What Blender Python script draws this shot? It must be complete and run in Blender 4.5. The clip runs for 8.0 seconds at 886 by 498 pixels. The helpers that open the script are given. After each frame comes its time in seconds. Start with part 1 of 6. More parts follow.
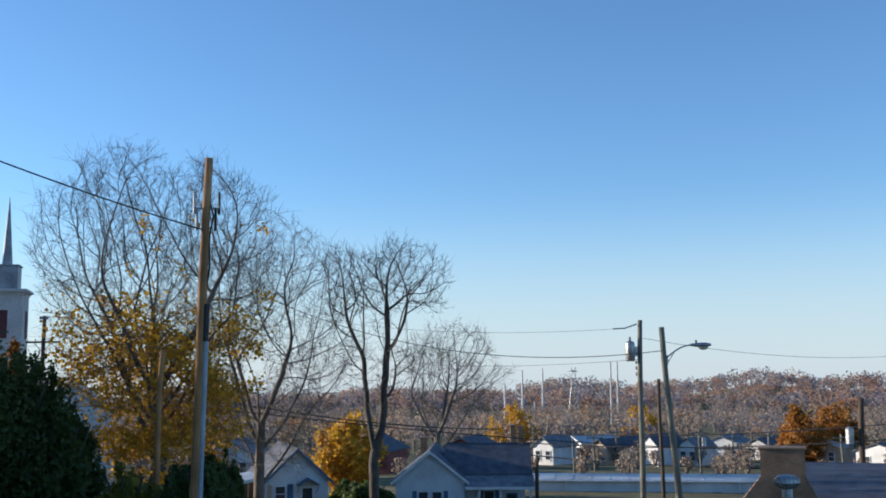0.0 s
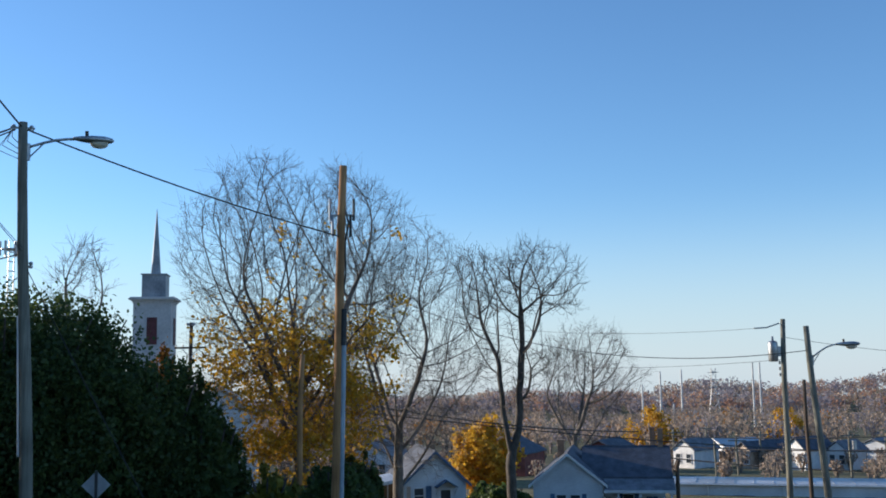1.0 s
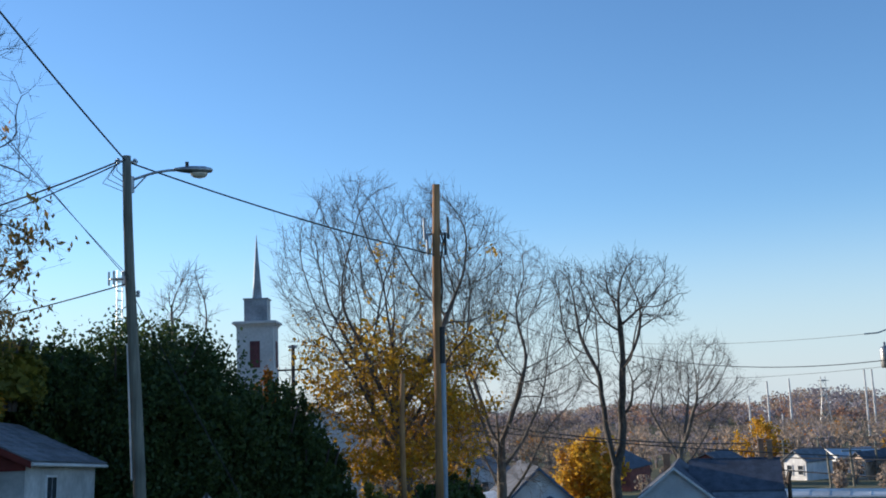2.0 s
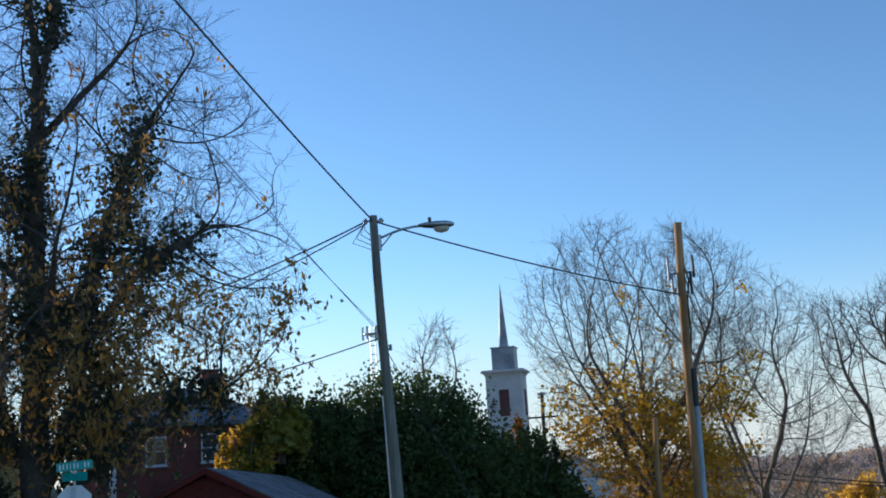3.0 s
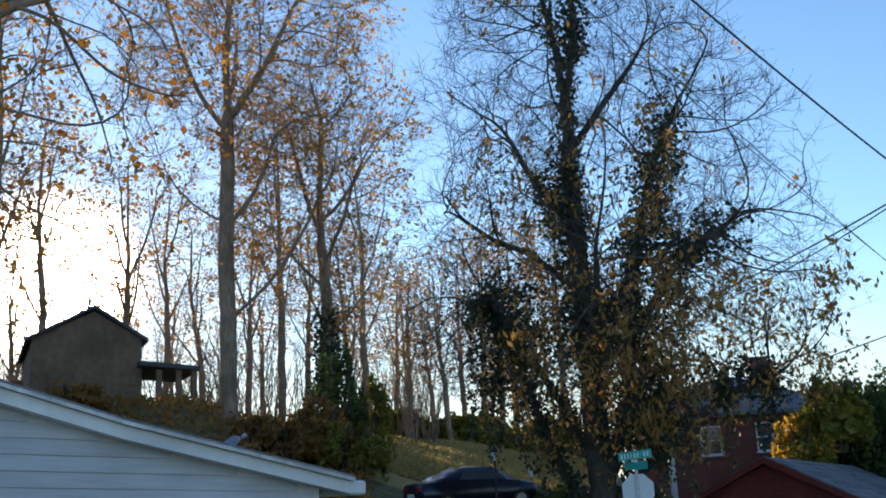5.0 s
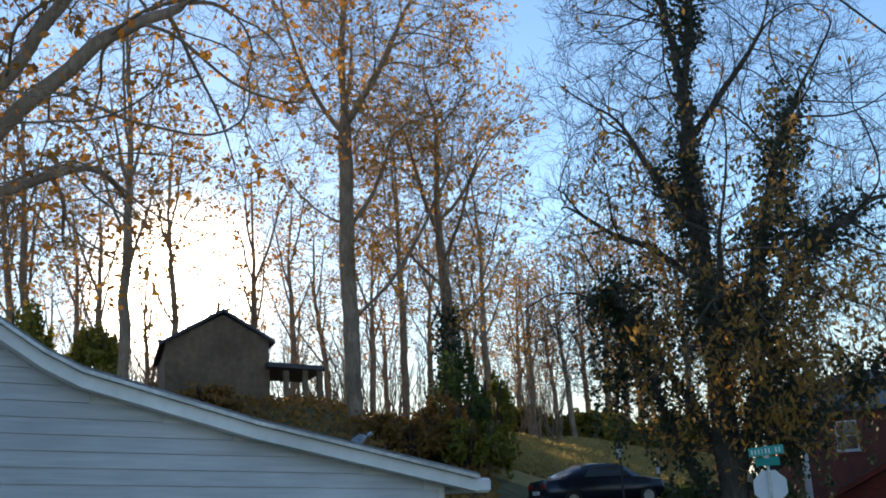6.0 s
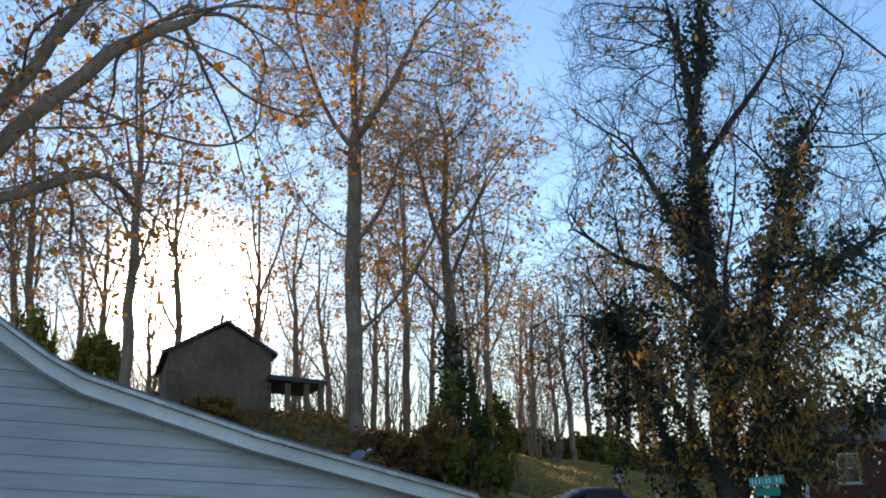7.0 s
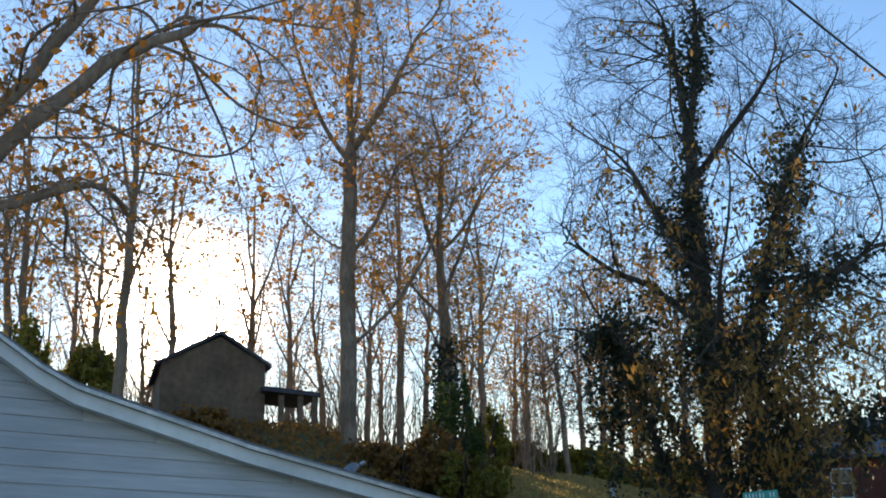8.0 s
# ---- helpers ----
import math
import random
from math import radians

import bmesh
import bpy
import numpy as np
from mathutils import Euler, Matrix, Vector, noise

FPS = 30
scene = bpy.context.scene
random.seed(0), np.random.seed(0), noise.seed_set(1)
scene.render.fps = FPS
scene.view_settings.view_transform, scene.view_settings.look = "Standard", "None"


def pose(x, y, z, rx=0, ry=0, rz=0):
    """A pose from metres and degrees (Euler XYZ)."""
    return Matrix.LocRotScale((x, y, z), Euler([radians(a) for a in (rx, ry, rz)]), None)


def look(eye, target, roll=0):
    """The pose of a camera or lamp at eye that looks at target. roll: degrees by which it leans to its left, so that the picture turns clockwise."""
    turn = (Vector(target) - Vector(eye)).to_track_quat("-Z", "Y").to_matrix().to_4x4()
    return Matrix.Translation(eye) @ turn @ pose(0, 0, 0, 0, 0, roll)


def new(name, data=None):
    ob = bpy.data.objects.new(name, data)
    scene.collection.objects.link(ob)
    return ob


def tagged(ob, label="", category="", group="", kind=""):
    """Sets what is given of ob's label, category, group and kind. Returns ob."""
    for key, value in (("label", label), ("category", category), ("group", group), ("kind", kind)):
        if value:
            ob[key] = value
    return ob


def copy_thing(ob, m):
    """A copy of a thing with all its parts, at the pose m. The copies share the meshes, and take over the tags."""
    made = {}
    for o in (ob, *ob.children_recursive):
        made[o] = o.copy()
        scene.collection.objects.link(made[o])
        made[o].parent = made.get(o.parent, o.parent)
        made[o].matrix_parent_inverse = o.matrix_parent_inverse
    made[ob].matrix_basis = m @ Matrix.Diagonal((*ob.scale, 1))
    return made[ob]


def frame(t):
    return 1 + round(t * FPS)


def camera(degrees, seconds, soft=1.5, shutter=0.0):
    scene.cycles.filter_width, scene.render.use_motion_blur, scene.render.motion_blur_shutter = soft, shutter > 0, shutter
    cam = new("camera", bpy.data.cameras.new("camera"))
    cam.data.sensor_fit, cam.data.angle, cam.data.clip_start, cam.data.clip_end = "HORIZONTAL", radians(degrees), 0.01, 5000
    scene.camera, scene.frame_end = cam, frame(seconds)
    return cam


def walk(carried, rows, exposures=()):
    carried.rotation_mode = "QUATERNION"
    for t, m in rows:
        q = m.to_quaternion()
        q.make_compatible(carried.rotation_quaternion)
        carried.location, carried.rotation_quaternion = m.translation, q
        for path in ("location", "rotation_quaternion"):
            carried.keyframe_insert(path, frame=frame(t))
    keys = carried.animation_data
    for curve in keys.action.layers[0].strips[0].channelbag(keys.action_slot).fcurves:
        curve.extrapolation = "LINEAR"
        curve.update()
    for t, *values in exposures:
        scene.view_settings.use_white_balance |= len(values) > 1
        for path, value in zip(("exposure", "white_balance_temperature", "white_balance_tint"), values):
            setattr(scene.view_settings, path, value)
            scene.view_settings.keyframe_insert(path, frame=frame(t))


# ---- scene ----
EYE = 1.6
cam = camera(45.94, 8.0, soft=1.8)
# seconds, then the turn of the camera about x, y and z: it turns where it stands
ROWS = [
    (0.0, 96.80, 0.46, 0.05), (0.5, 97.00, 0.66, 3.64), (1.0, 97.01, 0.82, 7.40), (1.2, 96.99, 0.82, 8.85),
    (2.3, 98.80, 2.60, 15.71), (2.5, 99.37, 2.73, 18.41), (2.8, 100.40, 3.61, 22.49), (3.0, 101.23, 3.37, 26.42),
    (3.5, 102.48, 3.39, 34.89), (4.0, 102.89, 2.84, 40.25), (4.5, 102.61, 2.87, 47.19), (5.0, 102.39, 3.25, 55.72),
    (5.2, 102.46, 3.61, 58.65), (6.3, 102.67, 3.02, 62.81), (6.5, 102.81, 2.33, 62.66), (7.0, 103.63, 1.52, 62.30),
    (7.5, 104.16, 1.23, 62.01), (8.0, 104.30, 1.23, 61.94),
]
walk(cam, [(t, pose(0, 0, EYE, rx, ry, rz)) for t, rx, ry, rz in ROWS], exposures=[(0.0, 0.42, 5600, 11), (3.0, 0.51, 5800, 11), (4.5, 0.74, 6300, 11), (6.5, 0.84, 6800, 12), (8.0, 0.82, 6750, 12)])

# ---- light ----
SUN_AZ, SUN_EL = -76.2, 10.9
sun_way = Vector((math.sin(radians(SUN_AZ)) * math.cos(radians(SUN_EL)), math.cos(radians(SUN_AZ)) * math.cos(radians(SUN_EL)), math.sin(radians(SUN_EL))))
world = bpy.data.worlds.new("sky")
scene.world = world
world.use_nodes = True
wn, wl = world.node_tree.nodes, world.node_tree.links
sky = wn.new("ShaderNodeTexSky")
sky.sky_type, sky.sun_disc = "NISHITA", False
sky.sun_elevation, sky.sun_rotation = radians(SUN_EL), radians(SUN_AZ % 360)
sky.air_density, sky.dust_density, sky.ozone_density, sky.altitude = 1.0, 0.12, 3.2, 250
wn["Background"].inputs[1].default_value = 0.15
# thin pale haze towards the horizon, the same all round
coord, split, fade, blend = wn.new("ShaderNodeTexCoord"), wn.new("ShaderNodeSeparateXYZ"), wn.new("ShaderNodeMapRange"), wn.new("ShaderNodeMix")
wl.new(coord.outputs["Generated"], split.inputs[0])
wl.new(split.outputs["Z"], fade.inputs[0])
fade.interpolation_type = "SMOOTHERSTEP"
fade.inputs[1].default_value, fade.inputs[2].default_value, fade.inputs[3].default_value, fade.inputs[4].default_value = -0.02, 0.20, 0.75, 0.0
blend.data_type = "RGBA"
blend.inputs[7].default_value = (3.3, 3.65, 3.7, 1)
wl.new(fade.outputs[0], blend.inputs[0])
wl.new(sky.outputs[0], blend.inputs[6])
# the sun itself and the bright air close round it
toward, near, sharpen, glow, whole = wn.new("ShaderNodeVectorMath"), wn.new("ShaderNodeMapRange"), wn.new("ShaderNodeMath"), wn.new("ShaderNodeMix"), wn.new("ShaderNodeMix")
toward.operation, sharpen.operation = "DOT_PRODUCT", "POWER"
toward.inputs[1].default_value = sun_way
wl.new(coord.outputs["Generated"], toward.inputs[0])
near.inputs[1].default_value, near.inputs[2].default_value = math.cos(radians(6.6)), 1.0
wl.new(toward.outputs["Value"], near.inputs[0])
sharpen.inputs[1].default_value = 5.0
wl.new(near.outputs[0], sharpen.inputs[0])
for node, kind in ((glow, "MULTIPLY"), (whole, "ADD")):
    node.data_type, node.blend_type = "RGBA", kind
    node.inputs[0].default_value = 1
glow.inputs[7].default_value = (260, 225, 170, 1)
wl.new(sharpen.outputs[0], glow.inputs[6])
wl.new(blend.outputs[2], whole.inputs[6])
wl.new(glow.outputs[2], whole.inputs[7])
wl.new(whole.outputs[2], wn["Background"].inputs[0])
lamp = bpy.data.lights.new("sun", "SUN")
lamp.energy, lamp.angle, lamp.color = 5.0, radians(0.53), (1.0, 0.80, 0.56)
new("sun", lamp).matrix_world = look(sun_way * 100, (0, 0, 0))


# ---- materials ----
def shader(name, rough=0.8, metal=0.0):
    m = bpy.data.materials.new(name)
    m.use_nodes = True
    n, l = m.node_tree.nodes, m.node_tree.links
    b = n["Principled BSDF"]
    b.inputs["Roughness"].default_value, b.inputs["Metallic"].default_value = rough, metal
    return m, n, l, b


def surface(name, a, b, scale=4.0, rough=0.8, metal=0.0, bump=0.3, stretch=(1, 1, 1), stain=0.35, per_piece=0.0):
    """Two colours mixed by fine grain, darkened here and there by large soft stains, with relief of the grain."""
    m, n, l, bs = shader(name, rough, metal)
    tc, mp = n.new("ShaderNodeTexCoord"), n.new("ShaderNodeMapping")
    mp.inputs["Scale"].default_value = stretch
    l.new(tc.outputs["Object"], mp.inputs["Vector"])
    fine, big = n.new("ShaderNodeTexNoise"), n.new("ShaderNodeTexNoise")
    fine.inputs["Scale"].default_value, fine.inputs["Detail"].default_value, fine.inputs["Roughness"].default_value = scale, 6, 0.65
    big.inputs["Scale"].default_value, big.inputs["Detail"].default_value = scale * 0.13, 3
    l.new(mp.outputs[0], fine.inputs["Vector"])
    l.new(tc.outputs["Object"], big.inputs["Vector"])
    ramp = n.new("ShaderNodeValToRGB")
    ramp.color_ramp.elements[0].position, ramp.color_ramp.elements[1].position = 0.32, 0.68
    ramp.color_ramp.elements[0].color, ramp.color_ramp.elements[1].color = (*a, 1), (*b, 1)
    l.new(fine.outputs[0], ramp.inputs[0])
    dark, mix = n.new("ShaderNodeMapRange"), n.new("ShaderNodeMix")
    dark.inputs[1].default_value, dark.inputs[2].default_value, dark.inputs[3].default_value, dark.inputs[4].default_value = 0.35, 0.65, 1 - stain, 1 + stain * 0.3
    l.new(big.outputs[0], dark.inputs[0])
    mix.data_type, mix.blend_type = "RGBA", "MULTIPLY"
    mix.inputs[0].default_value = 1
    l.new(ramp.outputs[0], mix.inputs[6])
    l.new(dark.outputs[0], mix.inputs[7])
    last = mix.outputs[2]
    if per_piece:
        info, vary, mul = n.new("ShaderNodeObjectInfo"), n.new("ShaderNodeMapRange"), n.new("ShaderNodeMix")
        vary.inputs[3].default_value, vary.inputs[4].default_value = 1 - per_piece, 1 + per_piece
        l.new(info.outputs["Random"], vary.inputs[0])
        mul.data_type, mul.blend_type = "RGBA", "MULTIPLY"
        mul.inputs[0].default_value = 1
        l.new(last, mul.inputs[6])
        l.new(vary.outputs[0], mul.inputs[7])
        last = mul.outputs[2]
    l.new(last, bs.inputs["Base Color"])
    if bump:
        bp = n.new("ShaderNodeBump")
        bp.inputs["Strength"].default_value, bp.inputs["Distance"].default_value = bump, 0.02
        l.new(fine.outputs[0], bp.inputs["Height"])
        l.new(bp.outputs[0], bs.inputs["Normal"])
    return m


def leafage(name, colours, through_part=0.35, rough=0.6):
    """Leaves, each of its own shade, that let some light through."""
    m, n, l, bs = shader(name, rough)
    geo, ramp = n.new("ShaderNodeNewGeometry"), n.new("ShaderNodeValToRGB")
    ramp.color_ramp.interpolation = "LINEAR"
    e = ramp.color_ramp.elements
    e[0].color, e[1].color = (*colours[0], 1), (*colours[-1], 1)
    for i, c in enumerate(colours[1:-1]):
        e.new((i + 1) / (len(colours) - 1)).color = (*c, 1)
    l.new(geo.outputs["Random Per Island"], ramp.inputs[0])
    l.new(ramp.outputs[0], bs.inputs["Base Color"])
    tr, mix = n.new("ShaderNodeBsdfTranslucent"), n.new("ShaderNodeMixShader")
    l.new(ramp.outputs[0], tr.inputs[0])
    mix.inputs[0].default_value = through_part
    l.new(bs.outputs[0], mix.inputs[1])
    l.new(tr.outputs[0], mix.inputs[2])
    l.new(mix.outputs[0], n["Material Output"].inputs[0])
    return m


def glass(name, colour=(0.05, 0.06, 0.07)):
    m, n, l, b = shader(name, 0.06)
    b.inputs["Base Color"].default_value = (*colour, 1)
    b.inputs["IOR"].default_value = 1.5
    return m


BARK = surface("bark", (0.22, 0.16, 0.11), (0.40, 0.30, 0.21), 9, 0.9, bump=0.6, stretch=(1, 1, 0.25))
BARK_PALE = surface("pale_bark", (0.15, 0.125, 0.10), (0.30, 0.26, 0.22), 8, 0.9, bump=0.6, stretch=(1, 1, 0.25))
BARK_GREY = surface("grey_bark", (0.10, 0.085, 0.07), (0.22, 0.19, 0.16), 9, 0.9, bump=0.6, stretch=(1, 1, 0.25))
BARK_DARK = surface("dark_bark", (0.05, 0.042, 0.034), (0.13, 0.11, 0.09), 9, 0.9, bump=0.6, stretch=(1, 1, 0.25))
WOOD_POLE = surface("pole_wood", (0.34, 0.17, 0.065), (0.50, 0.27, 0.11), 6, 0.85, bump=0.5, stretch=(3, 3, 0.12))
GREY_POLE = surface("weathered_pole_wood", (0.13, 0.125, 0.095), (0.26, 0.25, 0.20), 6, 0.85, bump=0.5, stretch=(3, 3, 0.12))
DARK_POLE = surface("creosoted_pole_wood", (0.05, 0.035, 0.025), (0.12, 0.08, 0.05), 6, 0.85, bump=0.5, stretch=(3, 3, 0.12))
STEEL = surface("galvanised_steel", (0.35, 0.36, 0.37), (0.55, 0.56, 0.57), 12, 0.45, 0.8, bump=0.05)
CABLE = surface("cable_sheath", (0.02, 0.02, 0.02), (0.05, 0.05, 0.05), 20, 0.6, bump=0)
CONDUIT = surface("grey_conduit", (0.30, 0.36, 0.42), (0.42, 0.48, 0.54), 5, 0.5, bump=0.05)
WHITE = surface("white_paint", (0.68, 0.68, 0.67), (0.80, 0.80, 0.79), 5, 0.6, bump=0.08, stain=0.18)
SIDING = surface("white_siding", (0.60, 0.61, 0.62), (0.74, 0.75, 0.76), 3, 0.55, bump=0.08, stretch=(1, 1, 4), stain=0.2)
BOARD = surface("grey_white_board", (0.42, 0.43, 0.45), (0.56, 0.57, 0.59), 3, 0.6, bump=0.15, stretch=(6, 0.4, 6), stain=0.25, per_piece=0.06)
STONE_PALE = surface("pale_render", (0.46, 0.44, 0.43), (0.58, 0.56, 0.55), 3, 0.8, bump=0.1, stain=0.15)
SPIRE_METAL = surface("grey_slate_cladding", (0.22, 0.24, 0.27), (0.33, 0.35, 0.38), 4, 0.5, bump=0.1)
SHINGLE_BLUE = surface("dark_shingle", (0.055, 0.065, 0.085), (0.12, 0.13, 0.16), 10, 0.85, bump=0.5, stretch=(1, 1, 3))
SHINGLE_GREY = surface("grey_shingle", (0.13, 0.135, 0.15), (0.24, 0.25, 0.27), 10, 0.85, bump=0.5, stretch=(1, 1, 3))
METAL_ROOF = surface("pale_metal_roof", (0.42, 0.43, 0.45), (0.58, 0.59, 0.60), 2, 0.45, 0.2, bump=0.05)
BRICK = surface("red_brick", (0.17, 0.055, 0.04), (0.30, 0.10, 0.075), 7, 0.9, bump=0.4, stretch=(1, 1, 3), stain=0.3)
BRICK_BROWN = surface("brown_brick", (0.30, 0.18, 0.11), (0.46, 0.29, 0.18), 7, 0.9, bump=0.4, stretch=(1, 1, 3))
RED_PAINT = surface("red_painted_wood", (0.16, 0.025, 0.02), (0.25, 0.045, 0.035), 5, 0.7, bump=0.2, stretch=(1, 1, 5), stain=0.3)
BLOCK = surface("painted_block", (0.45, 0.45, 0.44), (0.60, 0.60, 0.58), 5, 0.8, bump=0.25)
BROWN_WALL = surface("brown_wall", (0.15, 0.105, 0.07), (0.25, 0.18, 0.12), 4, 0.85, bump=0.2)
TRIM_BLUE = surface("blue_trim", (0.06, 0.12, 0.22), (0.10, 0.17, 0.28), 5, 0.6, bump=0.05)
DOOR_TAN = surface("tan_panel", (0.45, 0.33, 0.24), (0.56, 0.43, 0.33), 5, 0.6, bump=0.05)
LOUVRE = surface("maroon_louvre", (0.10, 0.03, 0.035), (0.16, 0.05, 0.055), 5, 0.7, bump=0.1)
SIGN_GREEN = surface("green_sign_sheet", (0.0, 0.30, 0.25), (0.01, 0.38, 0.32), 4, 0.45, bump=0.02, stain=0.1)
SIGN_BACK = surface("bare_aluminium_sign", (0.24, 0.26, 0.28), (0.34, 0.36, 0.38), 4, 0.55, 0.4, bump=0.03)
SIGN_WHITE = surface("white_sign_sheet", (0.70, 0.71, 0.72), (0.80, 0.80, 0.80), 4, 0.5, bump=0.02, stain=0.1)
SIGN_RED = surface("red_sign_sheet", (0.36, 0.02, 0.025), (0.45, 0.03, 0.035), 4, 0.45, bump=0.02, stain=0.1)
CAR_PAINT = surface("dark_blue_car_paint", (0.012, 0.018, 0.035), (0.02, 0.03, 0.05), 3, 0.2, 0.3, bump=0, stain=0.1)
RUBBER = surface("tyre_rubber", (0.015, 0.015, 0.015), (0.03, 0.03, 0.03), 10, 0.85, bump=0.1)
PANE = glass("window_glass")
LENS_GLASS = glass("lamp_lens", (0.62, 0.56, 0.45))
TAIL = surface("red_lens", (0.30, 0.01, 0.01), (0.40, 0.02, 0.02), 5, 0.25, bump=0)
GRASS = surface("ground_turf", (0.055, 0.065, 0.02), (0.20, 0.17, 0.06), 1.5, 0.95, bump=0.6, stain=0.4)
STRAW = surface("dry_lawn", (0.36, 0.27, 0.09), (0.54, 0.41, 0.17), 2.5, 0.95, bump=0.6, stain=0.25)
ASPHALT = surface("asphalt", (0.035, 0.035, 0.036), (0.07, 0.07, 0.07), 8, 0.9, bump=0.3)

YELLOW = leafage("yellow_leaf", [(0.50, 0.28, 0.02), (0.66, 0.40, 0.03), (0.58, 0.32, 0.025), (0.42, 0.29, 0.04)], 0.5)
ORANGE = leafage("orange_leaf", [(0.36, 0.14, 0.025), (0.46, 0.22, 0.03), (0.30, 0.15, 0.04), (0.42, 0.17, 0.025)], 0.5)
BROWN_LEAF = leafage("brown_leaf", [(0.22, 0.12, 0.04), (0.34, 0.18, 0.05), (0.40, 0.22, 0.04), (0.17, 0.11, 0.06)], 0.5)
WITHERED = leafage("withered_leaf", [(0.42, 0.24, 0.06), (0.50, 0.30, 0.08), (0.34, 0.20, 0.07), (0.52, 0.27, 0.05)], 0.6)
GREEN = leafage("dark_green_leaf", [(0.05, 0.085, 0.025), (0.075, 0.115, 0.03), (0.115, 0.155, 0.035), (0.06, 0.095, 0.03)], 0.45)
IVY = leafage("ivy_leaf", [(0.028, 0.042, 0.026), (0.04, 0.06, 0.034), (0.06, 0.08, 0.04), (0.03, 0.048, 0.03)], 0.3)
DRY_BLADE = leafage("dry_grass_blade", [(0.40, 0.30, 0.10), (0.52, 0.40, 0.16), (0.46, 0.34, 0.11), (0.30, 0.26, 0.09)], 0.5)
LIME = leafage("yellow_green_leaf", [(0.14, 0.15, 0.02), (0.24, 0.22, 0.03), (0.30, 0.25, 0.03), (0.10, 0.12, 0.02)])
# Far woods paled towards blue-grey: the distance haze is put into their base colour
HILL_GREY_HAZED = leafage("far_bare_wood_hazed", [(0.27, 0.24, 0.26), (0.31, 0.27, 0.28), (0.25, 0.24, 0.28)], 0.5, 1.0)
HILL_TAN_HAZED = leafage("far_tan_wood_hazed", [(0.35, 0.27, 0.21), (0.40, 0.30, 0.22), (0.31, 0.26, 0.22)], 0.5, 1.0)
HILL_RUST_HAZED = leafage("far_rust_wood_hazed", [(0.38, 0.22, 0.16), (0.43, 0.25, 0.15), (0.34, 0.21, 0.17)], 0.5, 1.0)


# ---- building blocks ----
def at(az, dist, z=None):
    """The place at that bearing (degrees, clockwise from straight ahead) and distance from the eye; on the ground unless z is given."""
    x, y = dist * math.sin(radians(az)), dist * math.cos(radians(az))
    return Vector((x, y, ground_z(x, y) if z is None else z))


def el(dist, degrees):
    """The height that is seen under that angle at that distance."""
    return EYE + dist * math.tan(radians(degrees))


